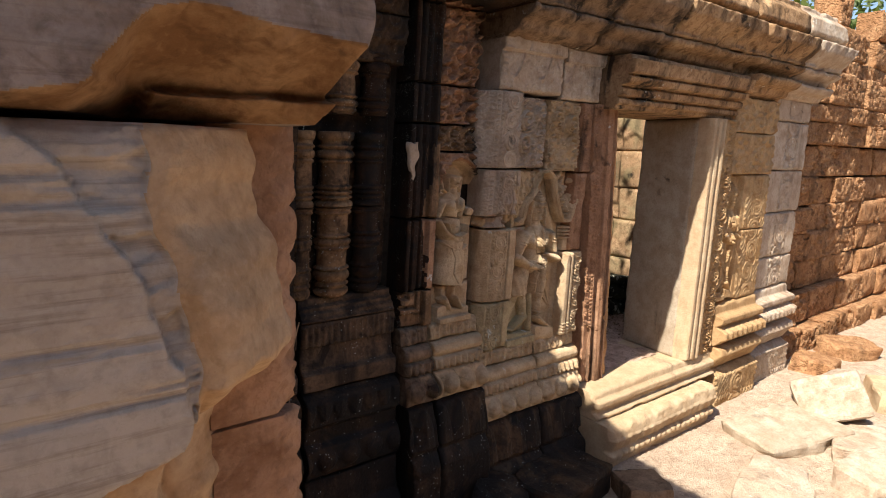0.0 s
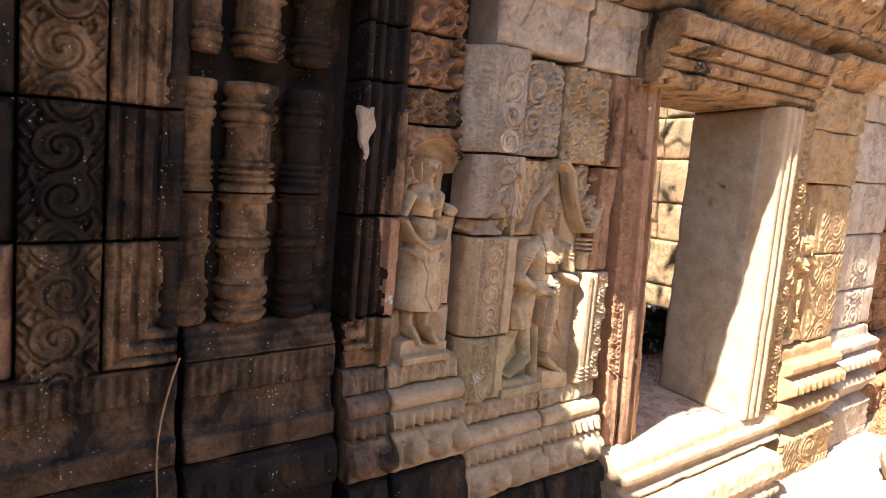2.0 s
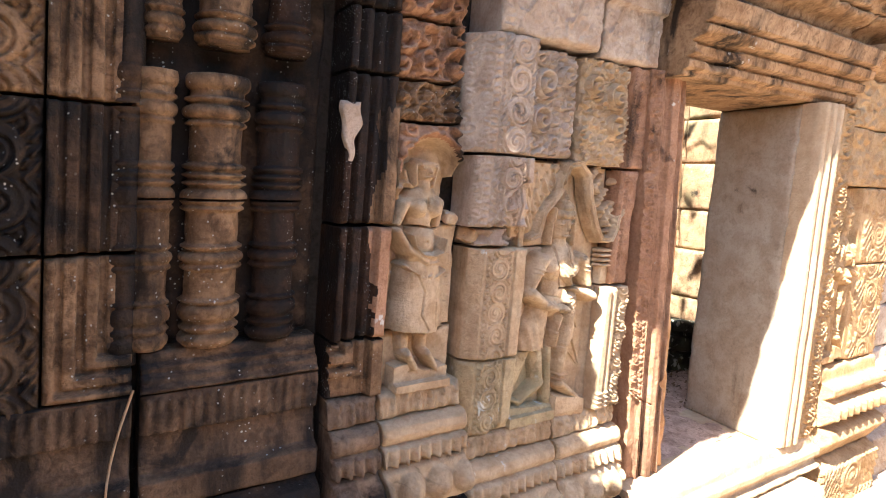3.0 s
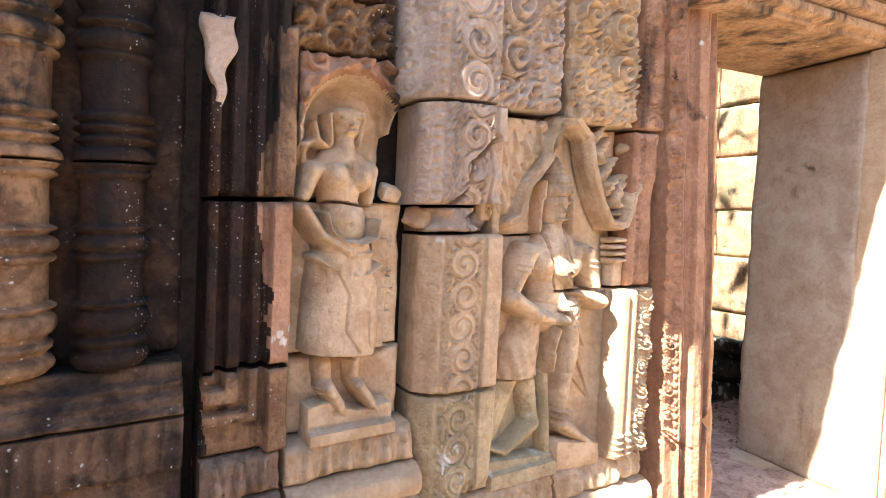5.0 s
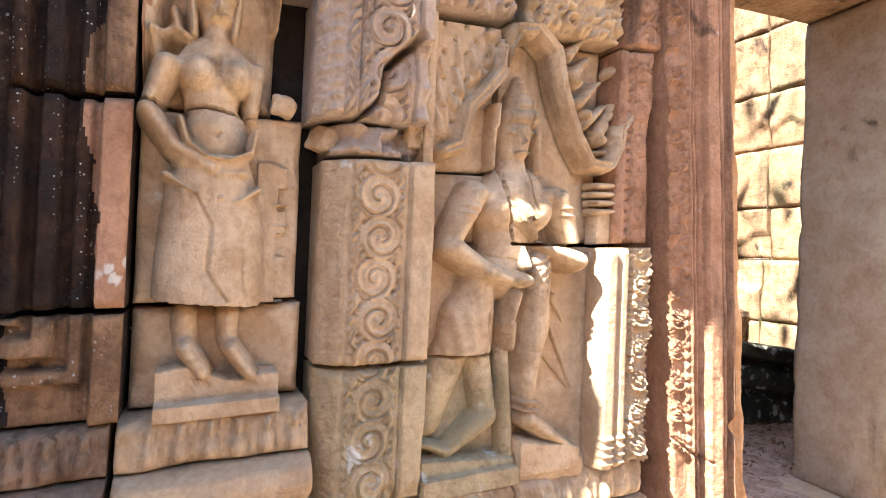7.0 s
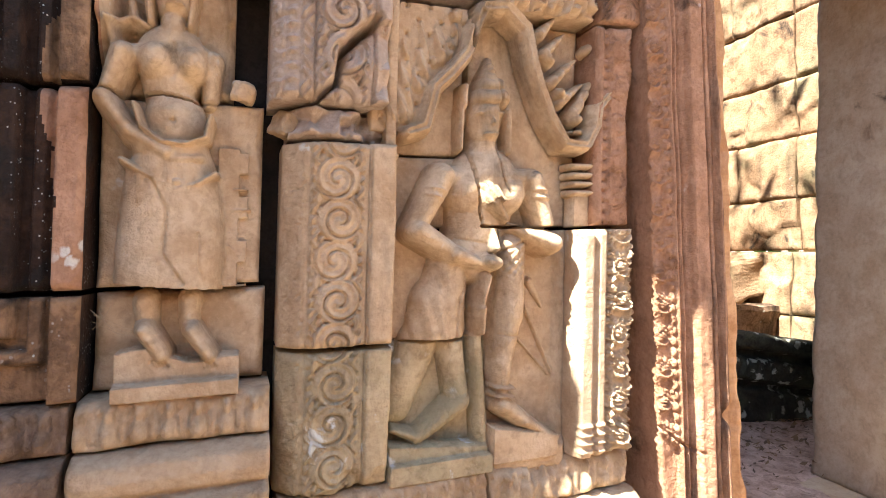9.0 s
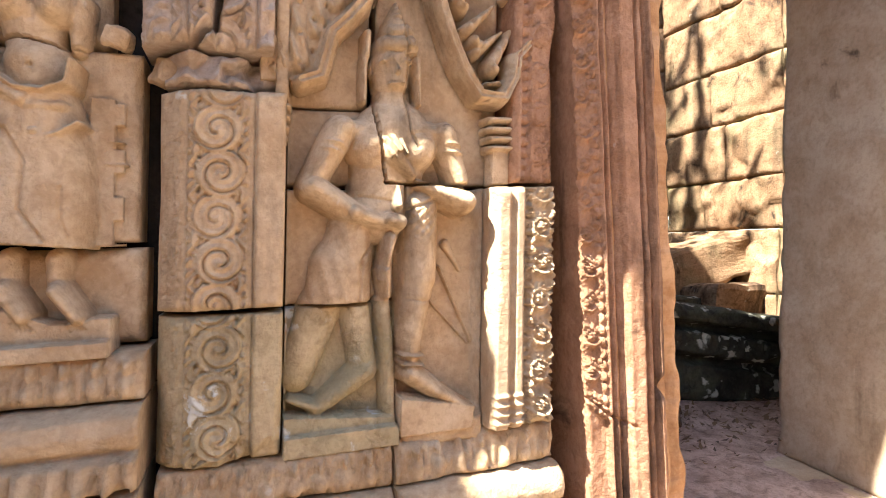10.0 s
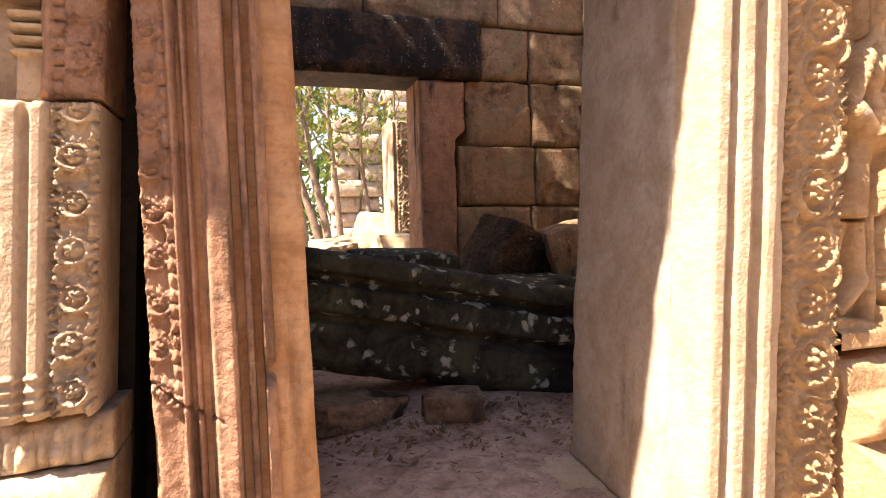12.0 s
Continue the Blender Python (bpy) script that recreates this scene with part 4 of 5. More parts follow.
def figure_two(x, z):
    """A standing figure with a tall tiered crown, one palm raised before the chest, the other fist on a staff."""
    HEAD = (
        (-1.156, 1.765, -1.155, 1.724, 0.0524, 0.0442, 0.082),
        (-1.170, 1.804, -1.122, 1.808, 0.0345, 0.0345, 0.086),
        (-1.161, 1.837, -1.130, 1.839, 0.0304, 0.0304, 0.08),
        (-1.151, 1.863, -1.146, 1.919, 0.0317, 0.0069, 0.075),
        (-1.154, 1.765, -1.151, 1.738, 0.0055, 0.0110, 0.098),
        (-1.168, 1.711, -1.136, 1.712, 0.0069, 0.0069, 0.088),
        (-1.187, 1.763, -1.167, 1.764, 0.0083, 0.0069, 0.086),
        (-1.140, 1.766, -1.121, 1.767, 0.0069, 0.0083, 0.086),
        (-1.220, 1.832, -1.222, 1.782, 0.0124, 0.0124, 0.07),
        (-1.225, 1.775, -1.225, 1.675, 0.0110, 0.0097, 0.06),
        (-1.098, 1.776, -1.091, 1.669, 0.0124, 0.0097, 0.07),
        (-1.155, 1.700, -1.152, 1.628, 0.0386, 0.0497, 0.066),
    )
    TORSO = (
        (-1.256, 1.601, -1.036, 1.600, 0.0331, 0.0331, 0.07),
        (-1.148, 1.585, -1.176, 1.420, 0.1049, 0.0828, 0.085),
        (-1.210, 1.560, -1.204, 1.551, 0.0552, 0.0524, 0.094),
        (-1.087, 1.561, -1.091, 1.552, 0.0497, 0.0497, 0.094),
        (-1.152, 1.627, -1.152, 1.578, 0.0607, 0.0828, 0.08),
        (-1.180, 1.463, -1.179, 1.413, 0.0759, 0.0856, 0.086),
    )
    ARMS = (
        (-1.279, 1.601, -1.344, 1.476, 0.0414, 0.0359, 0.105),
        (-1.343, 1.467, -1.251, 1.408, 0.0373, 0.0331, 0.12),
        (-1.251, 1.408, -1.175, 1.381, 0.0317, 0.0235, 0.125),
        (-1.171, 1.389, -1.146, 1.383, 0.0262, 0.0262, 0.135),
        (-1.026, 1.598, -0.986, 1.484, 0.0359, 0.0304, 0.1),
        (-0.978, 1.429, -1.098, 1.474, 0.0373, 0.0179, 0.125),
        (-1.115, 1.494, -1.154, 1.535, 0.0193, 0.0304, 0.126),
        (-1.169, 1.534, -1.190, 1.566, 0.0110, 0.0069, 0.134),
        (-1.160, 1.543, -1.180, 1.579, 0.0110, 0.0069, 0.137),
        (-1.149, 1.546, -1.162, 1.583, 0.0110, 0.0069, 0.137),
        (-1.136, 1.538, -1.144, 1.576, 0.0110, 0.0069, 0.134),
        (-1.151, 1.420, -1.148, 1.466, 0.0166, 0.0083, 0.137),
    )
    LEGS = (
        (-1.242, 1.380, -1.265, 1.255, 0.0580, 0.0690, 0.08),
        (-1.270, 1.283, -1.273, 1.214, 0.0745, 0.0800, 0.082),
        (-1.084, 1.419, -1.084, 1.245, 0.0524, 0.0511, 0.095),
        (-1.084, 1.245, -1.101, 1.131, 0.0483, 0.0400, 0.09),
        (-1.101, 1.131, -1.103, 1.045, 0.0373, 0.0304, 0.085),
        (-1.132, 1.068, -1.078, 1.063, 0.0069, 0.0069, 0.094),
        (-1.132, 1.048, -1.078, 1.042, 0.0069, 0.0069, 0.094),
        (-1.106, 1.022, -1.046, 0.978, 0.0304, 0.0276, 0.1),
        (-1.046, 0.978, -0.944, 0.916, 0.0248, 0.0124, 0.1),
        (-1.161, 1.349, -1.177, 1.250, 0.0179, 0.0124, 0.11),
        (-1.172, 1.271, -1.167, 1.210, 0.0193, 0.0138, 0.105),
        (-1.169, 1.193, -1.144, 0.908, 0.0207, 0.0248, 0.06),
        (-1.237, 1.191, -1.215, 1.057, 0.0373, 0.0359, 0.06),
        (-1.316, 1.190, -1.369, 1.032, 0.0552, 0.0414, 0.045),
        (-1.212, 1.035, -1.324, 0.953, 0.0359, 0.0235, 0.07),
        (-1.324, 0.959, -1.384, 0.983, 0.0179, 0.0124, 0.06),
        (-1.004, 1.329, -0.964, 1.260, 0.0138, 0.0055, 0.02),
        (-1.042, 1.184, -0.940, 1.073, 0.0041, 0.0041, 0.016),
        (-1.020, 1.270, -0.931, 1.079, 0.0055, 0.0055, 0.018),
    )
    tiers = 0.5 + 0.5 * np.cos((z - 1.862) * 2 * math.pi / 0.0165)
    face = limbs(x, z, HEAD)
    face = face * np.where(z > 1.858, 0.86 + 0.14 * tiers, 1.0)
    face = face + engrave(along(x, z, (-1.205, 1.793), (-1.155, 1.787), (-1.105, 1.797)), 0.0025, 0.007) + engrave(along(x, z, (-1.168, 1.7135), (-1.139, 1.7155)), 0.0022, 0.006)
    face = face + engrave(along(x, z, (-1.186, 1.764), (-1.164, 1.763)), 0.002, 0.005) + engrave(along(x, z, (-1.144, 1.765), (-1.123, 1.767)), 0.002, 0.005)
    skirt = limbs(x, z, LEGS[:2])
    skirt = np.where(z > 1.197, skirt, 0) + (0.003 * np.cos((x + 0.25 * z) * 170) + engrave(along(x, z, (-1.19, 1.345), (-1.225, 1.30), (-1.232, 1.20)), 0.004, 0.01)) * (skirt > 0.03)
    foot_block = np.where((z > 0.875) & (z < 0.968 - 0.2 * (x + 1.13)) & (x > -1.132) & (x < -0.945 - 0.1 * (0.92 - z)), 0.085, 0)
    ledge = np.where((z > 0.86) & (z < 0.935 - 0.1 * (x + 1.25)) & (x > -1.40) & (x < -1.135), 0.07 + 0.02 * (z < 0.91), 0)
    body = merge(face, limbs(x, z, TORSO, 0.02), skirt, limbs(x, z, LEGS[2:10]), limbs(x, z, LEGS[10:]), limbs(x, z, ARMS), foot_block, ledge)
    for pts in (((-1.325, 1.574), (-1.25, 1.552)), ((-1.33, 1.556), (-1.255, 1.535)), ((-1.03, 1.57), (-0.965, 1.562)), ((-1.03, 1.551), (-0.965, 1.543))):
        body = body - engrave(along(x, z, *pts), 0.004, 0.008) * (body > 0.05)
    body = body + engrave(along(x, z, (-1.236, 1.445), (-1.165, 1.432)), 0.004, 0.006) + engrave(along(x, z, (-1.135, 1.405), (-1.045, 1.44)), 0.004, 0.008) + 0.004 * np.cos(x * 260) * np.cos(z * 260) * (z > 1.35) * (z < 1.42) * (x > -1.12) * (x < -1.05)
    body = body + engrave(along(x, z, (-1.118, 1.20), (-1.05, 1.19)), 0.003, 0.006)
    crack = np.minimum(along(x, z, (-1.21, 2.05), (-1.204, 1.8), (-1.2, 1.641), (-1.181, 1.506), (-1.176, 1.48)), along(x, z, (-1.125, 1.474), (-1.13, 1.33), (-1.136, 1.191), (-1.137, 0.907)))
    crack = np.minimum(crack, along(x, z, (-1.178, 1.477), (-1.12, 1.474), (-0.9, 1.468)))
    crack = np.minimum(crack, along(x, z, (-1.40, 1.197), (-1.30, 1.194), (-1.186, 1.191)))
    thin = along(x, z, (-1.128, 1.92), (-1.133, 1.84), (-1.122, 1.76), (-1.126, 1.68), (-1.118, 1.60), (-1.10, 1.56))
    body = np.where(crack < 0.0035 + 0.003 * (fbm(x * 30, z * 30, 61, 2) - 0.4), np.minimum(body, 0.01), body + engrave(thin, 0.002, 0.016))
    return np.where(body > 0.002, body, 0)


def arcade(x, z):
    """Leafy arch over the second figure: two curling arms with flames of leaf, and the ringed capitals under them."""
    LEFT_ARM = (
        (-1.182, 2.028, -1.205, 1.977, 0.0240, 0.0236, 0.075),
        (-1.205, 1.977, -1.224, 1.910, 0.0236, 0.0232, 0.075),
        (-1.224, 1.910, -1.268, 1.856, 0.0232, 0.0228, 0.075),
        (-1.268, 1.856, -1.307, 1.817, 0.0228, 0.0224, 0.075),
        (-1.307, 1.817, -1.320, 1.760, 0.0224, 0.0220, 0.075),
        (-1.320, 1.760, -1.330, 1.720, 0.0220, 0.0216, 0.075),
        (-1.330, 1.720, -1.373, 1.704, 0.0216, 0.0211, 0.075),
    )
    RIGHT_ARM = (
        (-1.182, 2.028, -1.122, 2.035, 0.0240, 0.0234, 0.08),
        (-1.122, 2.035, -1.064, 1.988, 0.0234, 0.0228, 0.08),
        (-1.064, 1.988, -1.043, 1.896, 0.0228, 0.0223, 0.08),
        (-1.043, 1.896, -1.017, 1.826, 0.0223, 0.0217, 0.08),
        (-1.017, 1.826, -0.985, 1.757, 0.0217, 0.0211, 0.08),
        (-0.985, 1.757, -0.942, 1.694, 0.0211, 0.0206, 0.08),
        (-0.942, 1.694, -0.878, 1.690, 0.0206, 0.0200, 0.08),
        (-0.878, 1.690, -0.850, 1.741, 0.0200, 0.0195, 0.08),
        (-0.850, 1.741, -0.845, 1.794, 0.0195, 0.0189, 0.08),
        (-0.845, 1.794, -0.812, 1.828, 0.0189, 0.0183, 0.08),
    )
    FLAMES = (
        (-1.413, 1.747, -1.416, 1.823, 0.0367, 0.0141, 0.05),
        (-1.440, 1.780, -1.426, 1.905, 0.0254, 0.0056, 0.045),
        (-1.383, 1.756, -1.380, 1.965, 0.0338, 0.0085, 0.058),
        (-1.341, 1.828, -1.354, 1.919, 0.0254, 0.0070, 0.05),
        (-1.333, 1.857, -1.342, 2.011, 0.0282, 0.0070, 0.052),
        (-1.285, 1.911, -1.305, 2.002, 0.0254, 0.0070, 0.055),
        (-1.258, 1.935, -1.241, 2.023, 0.0197, 0.0085, 0.05),
        (-1.251, 2.011, -1.250, 2.005, 0.0183, 0.0169, 0.062),
        (-1.301, 1.888, -1.257, 1.914, 0.0197, 0.0113, 0.05),
    )
    TONGUES = (
        (-1.000, 1.931, -0.935, 1.995, 0.0197, 0.0056, 0.06),
        (-1.009, 1.987, -0.959, 2.042, 0.0197, 0.0056, 0.055),
        (-0.991, 1.919, -0.982, 1.914, 0.0169, 0.0169, 0.07),
        (-0.977, 1.856, -0.898, 1.928, 0.0183, 0.0056, 0.06),
        (-0.953, 1.831, -0.945, 1.825, 0.0183, 0.0169, 0.07),
        (-0.948, 1.805, -0.875, 1.864, 0.0169, 0.0056, 0.055),
        (-0.905, 1.777, -0.849, 1.869, 0.0197, 0.0085, 0.06),
        (-0.905, 1.763, -0.898, 1.760, 0.0155, 0.0155, 0.068),
        (-0.914, 1.728, -0.862, 1.731, 0.0085, 0.0085, 0.05),
        (-0.859, 1.959, -0.824, 1.994, 0.0141, 0.0141, 0.04),
    )
    ribs = 0 * x
    for rows, tall in ((LEFT_ARM, 0.075), (RIGHT_ARM, 0.08)):
        band = np.max([limb(x, z, r[:2], r[2:4], r[4], r[5], tall) for r in rows], axis=0)
        ribs = np.maximum(ribs, band * (0.88 + 0.12 * np.cos((band / tall) ** 2 * 15)))
    backing = np.where((x < -1.235 + 0.55 * (z - 1.9)) & (x > -1.46 + 0.5 * np.clip(z - 1.9, 0, 1)) & (z > 1.71) & (z < 2.03), 0.024, 0)
    leaf = np.maximum(limbs(x, z, FLAMES), limbs(x, z, TONGUES))
    leaf = leaf * (0.86 + 0.14 * np.cos((x * 0.8 + z * 0.3) * 260))
    holes = np.clip(np.cos(x * 105) * np.cos(z * 90), 0, 1) ** 8
    h = np.maximum(ribs, np.maximum(leaf, backing) - 0.016 * holes * (np.maximum(leaf, backing) > 0.015))
    for cx, z0 in ((-0.877, 1.565), (-1.432, 1.575)):
        for k in range(4):
            h = np.maximum(h, limb(x, z, (cx - 0.026 - 0.002 * k, z0 + 0.024 * k), (cx + 0.026 + 0.002 * k, z0 + 0.024 * k), 0.0105, 0.0105, 0.052))
    h = np.maximum(h, np.where((np.abs(x + 0.877) < 0.024) & (z > 1.475) & (z < 1.565), 0.035, 0))
    crack = along(x, z, (-1.212, 2.06), (-1.204, 1.8), (-1.2, 1.66)) < 0.0045
    return np.where((x > -1.47) & (x < -0.81) & (z < 2.05) & ~crack, h, 0)


def figure_three(x, z):
    worn = figure_two((x - 1.08) / 0.62 - 1.15, z - 0.02)
    return np.where((z > 0.88), worn * 0.9, 0)


tagged(carved("relief_statue", -2.06, -1.72, 1.12, 2.06, 0.075, figure_one, TAN, res=0.0028), "worn sandstone standing figure in a wall niche", "statue")
tagged(carved("relief_statue", -1.42, -0.92, 0.86, 1.97, 0.072, figure_two, TAN, res=0.0028, mat2=OLIVE, where2=lambda x, z: (z < 1.194) & (x < -1.136)), "sandstone standing figure with a staff, split by joints", "statue")
tagged(carved("relief_statue", 0.93, 1.24, 0.88, 1.99, -0.125, figure_three, WARMED, res=0.006, rough=0.005), "sunlit worn sandstone figure beside the doorway", "statue")
carved("leaf_arch", -1.48, -0.80, 1.47, 2.06, 0.045, arcade, TAN, front, res=0.003)

# ---- the laterite wall ----
lat = thing("wall_laterite", "rough pitted orange laterite block wall", "wall", kind="structure")
box("core", 2.6, 9.0, 0.3, 0.9, -0.1, 3.6, DARK_CORE, lat)
rng = random.Random(5)


def pitted(u, z):
    return -0.02 * smooth01(fbm(u * 26, z * 26, 51, 3), 0.5, 0.66) + 0.02 * fbm(u * 8, z * 8, 55, 4) - 0.04 * smooth01(fbm(u * 4, z * 6, 58, 3), 0.6, 0.7)


z = -0.1
row = 0
while z < 3.7:
    hgt = rng.uniform(0.2, 0.38)
    x = 2.56 + (row % 2) * 0.1
    while x < 8.6:
        w = rng.uniform(0.3, 0.7)
        out = 0.25 if z < 0.2 else (0.12 if z < 0.42 else 0.0)
        out += rng.uniform(-0.035, 0.035) + (0.08 if 2.3 < z < 2.9 else 0)
        if not (z > 3.2 and rng.random() < 0.3):
            stone("laterite_block", x, x + w, z, z + hgt + rng.uniform(-0.02, 0.02), 0.16 - out, 0.3 + out, LATERITE, lat, h=pitted, res=0.018 if x < 5 else 0.05, rough=0.012, chip=0.014, tip=False, gap=0.003, warp=lambda u, q: 0.035 * (fbm(q * 5 + u, u * 2, 57, 2) - 0.5))
        x += w
    z += hgt
    row += 1

# ---- the wing, whose broken corner stands beside the start of the walk ----
wing = thing("wall_wing", "dark carved side wall of the projecting wing", "wall", kind="structure")
box("core", -6.5, -3.66, -1.55, 1.2, -0.1, 4.15, DARK_CORE, wing)
# Unseen block added only to keep the sun off the broken pier.
stone("buttress", -6.5, -4.95, -0.1, 4.3, -2.7, 1.2, BROWN, wing, res=0.06, rough=0.03, chip=0.04, tip=False)
for y0, y1, mat, f in ((-1.72, -1.32, RED, -3.60), (-1.32, -0.98, UMBER, -3.55), (-0.98, -0.72, WOODY, -3.52), (-0.40, -0.24, WOODY, -3.50), (-0.24, 0.03, CRUST_SHADE, -3.44)):
    for z0, z1 in ((-0.1, 0.42), (0.42, 0.9), (0.9, 1.25), (1.25, 1.66), (1.66, 2.3), (2.3, 3.1), (3.1, 4.1)):
        # Below 0.8 m the near-black stone again.
        stone("stone_block", y0, y1, z0, z1, f, 0.15, mat if z0 > 0.8 else CRUST_SHADE, wing,
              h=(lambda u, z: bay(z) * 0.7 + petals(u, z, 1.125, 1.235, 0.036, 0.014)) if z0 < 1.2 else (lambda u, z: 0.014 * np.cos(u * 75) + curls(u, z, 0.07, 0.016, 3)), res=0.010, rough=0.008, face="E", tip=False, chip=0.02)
tall = []
for k in range(4):
    tall += [(r * 1.0, z + (k - 1) * 0.875) for r, z in turned(0.125, 1.37, 2.24)][:: 2]
lathe("colonnette", tall, -3.53, -0.56, WOODY, wing, 32, 0.01, tip=False)

# ---- the broken pier ----
pier = thing("broken_pier", "split sandstone pier with an overhanging block", "pier")
PIER_EDGE = ([-0.1, 1.66, 1.72, 1.775, 1.80, 1.84, 1.90, 1.97, 2.02, 2.045, 2.10, 2.18], [-3.685, -3.685, -3.68, -3.645, -3.638, -3.636, -3.642, -3.652, -3.662, -3.68, -3.685, -3.69])
SPALL = ([1.5, 1.82, 1.886, 1.974, 2.071, 2.14, 2.2], [-3.84, -3.838, -3.861, -3.875, -3.895, -3.942, -3.99])
RIDGE = ([1.5, 1.758, 1.841, 1.94, 2.054, 2.175], [-3.83, -3.837, -3.826, -3.835, -3.839, -3.829])


def ridge_line(u, z):
    return np.interp(z, *RIDGE) + 0.008 * (fbm(u * 2, z * 22, 73, 4) - 0.5)


def foot_line(u, z):
    """Where the dressed face ends below in a fresh break."""
    return np.interp(u, [-4.7, -3.926, -3.841, -3.76, -3.69], [1.60, 1.722, 1.757, 1.760, 1.80]) + 0.012 * (fbm(u * 14, z * 3, 74, 4) - 0.5)


def pier_face(u, z):
    x1 = np.interp(z, *SPALL) + 0.016 * (fbm(u * 3, z * 30, 71, 4) - 0.5)
    x2 = ridge_line(u, z)
    foot = foot_line(u, z)
    bedding = 0.004 * fbm(u * 2.0, z * 55, 75, 5) - 0.005 * smooth01(fbm(u * 1.5 + 4, z * 34, 78, 3), 0.62, 0.65)
    scaled = np.clip(u - x1, 0, 1)
    terrace = np.floor((z * 26 + 2.2 * fbm(u * 9, z * 5, 76, 3)) % 3) * 0.005
    spall = smooth01(scaled, 0.0, 0.004) * (0.010 + terrace + 0.012 * fbm(u * 30, z * 45, 77, 4)) + 0.18 * scaled * (u < x2)
    flank = np.clip(u - x2, 0, 1)
    shell = 0.72 * flank - 0.035 * np.sin(np.clip(flank / 0.15, 0, 1) * math.pi) * smooth01(z, 2.1, 1.9) - 0.5 * smooth01(flank, 0, 0.03) * facets(u, z, 0.14, 0.045, 79, 0.8)
    lip = np.where(u > -3.85, 1.3 * np.clip(1.838 + 0.01 * np.sin(u * 60) - z, 0, 0.09), 0) * smooth01(flank, 0, 0.02)
    under = 0.055 * smooth01(z - foot, 0.004, -0.004) - smooth01(foot, 1.60, 1.70) * 0.5 * facets(u, z, 0.07, 0.04, 82, 0.9) * (z < foot)
    rough_break = 0.004 * fbm(u * 60, z * 60, 84, 4) * (flank > 0)
    return bedding * (flank <= 0) - spall * (flank <= 0) - (0.18 * np.clip(x2 - x1, 0, 1) + 0.012) * (flank > 0) - shell * (flank > 0) - lip - under + rough_break


def broken_part(u, z):
    return (u > ridge_line(u, z)) | (z < foot_line(u, z))


stone("shaft", -4.7, -3.65, -0.1, 2.18, -1.95, 0.32, BEDDED, pier, h=pier_face, res=0.0042, rough=0.002, chip=0.012, tip=False, mat2=BROKEN, where2=broken_part,
      warp=lambda u, z: (u + 4.7) / 1.05 * (np.interp(z, *PIER_EDGE) + 3.65 + 0.006 * np.sin(z * 70) * np.sin(z * 23)))
CHAMFER = ([-4.7, -3.996, -3.922, -3.875, -3.85, -3.813, -3.734, -3.582, -3.5], [0.0, 0.004, 0.02, 0.073, 0.112, 0.121, 0.114, 0.097, 0.09])


def chamfer_line(u, z):
    return np.interp(u, *CHAMFER) + 0.03 * (fbm(u * 9, z * 9, 83, 3) - 0.5)


def cap_face(u, z):
    c = chamfer_line(u, z)
    s = smooth01(z - 2.19, c, c - 0.012)
    lip = 0.05 * smooth01(z, 2.225, 2.215) * smooth01(u, -3.84, -3.82)
    return 0.004 * fbm(u * 3, z * 60, 87, 4) - 0.02 * s - 1.8 * np.clip(c - (z - 2.19), 0, 1) - s * (0.02 - 1.2 * facets(u, z, 0.10, 0.06, 85, 0.9) - 0.3 * facets(u, z, 0.03, 0.02, 86, 0.9)) + lip


# Underside: a browner, stained stone whose colour also carries its shade.
stone("cap_block", -4.7, -3.57, 2.183, 2.9, -1.98, 0.42, PURPLISH, pier, h=cap_face, res=0.003, rough=0.003, chip=0.012, tip=False, mat2=UNDERSIDE,
      where2=lambda u, z: z - 2.19 < chamfer_line(u, z), warp=lambda u, z: (u + 4.7) / 1.13 * (np.interp(z, [2.19, 2.22, 2.23, 2.29, 2.34, 2.5], [-0.02, -0.02, -0.03, -0.006, 0.0, 0.01]) + 0.006 * np.sin(z * 60)))
stone("rear_strip", -3.80, -3.675, -0.1, 2.18, -1.70, 0.14, BROKEN, pier, res=0.02, rough=0.01, chip=0.02, tip=False)

# ---- the roofless room ----
room = thing("wall_room", "roofless inner room of large sandstone blocks", "wall", kind="structure")
rng = random.Random(11)


def block_course(face, front_at, z0, z1, edges, mat, depth=0.4, jag=0.012):
    for u0, u1 in zip(edges, edges[1:]):
        stone("stone_block", u0, u1, z0 + rng.uniform(-0.004, 0.004), z1, front_at + rng.uniform(-jag, jag), depth, mat, room, res=0.022, rough=0.012, chip=0.02, face=face, tip=False,
              h=lambda u, z: 0.012 * fbm(u * 7, z * 7, 91, 4) - 0.03 * smooth01(fbm(u * 2.2, z * 2.2, 93, 3), 0.62, 0.7))


for z0, z1, edges in ((0.42, 0.92, (0.98, 1.6, 2.2)), (0.92, 1.4, (0.98, 1.62, 2.15)), (1.4, 1.87, (1.0, 1.66, 2.15)), (1.87, 2.38, (1.07, 1.63, 2.2)), (2.38, 2.8, (1.2, 1.62, 2.3)), (2.8, 3.2, (-1.15, 0.3, 1.35, 2.3)),
                      (3.2, 3.7, (-0.9, 0.2, 1.2, 2.3)), (3.7, 4.2, (0.3, 0.9, 1.7, 2.3))):
    block_course("S", 2.95, z0, z1, edges, ROOMSTONE)
for k, (z0, z1) in enumerate(((0.42, 0.9), (0.9, 1.36), (1.36, 1.75), (1.75, 2.2), (2.2, 2.62), (2.62, 3.1), (3.1, 3.5))):
    block_course("W", 2.1 - (0.1 if k < 2 else 0), z0, z1, (0.5, 1.1 + 0.15 * (k % 2), 1.75, 2.3 + 0.12 * (k % 3), 2.95), ROOMSTONE)
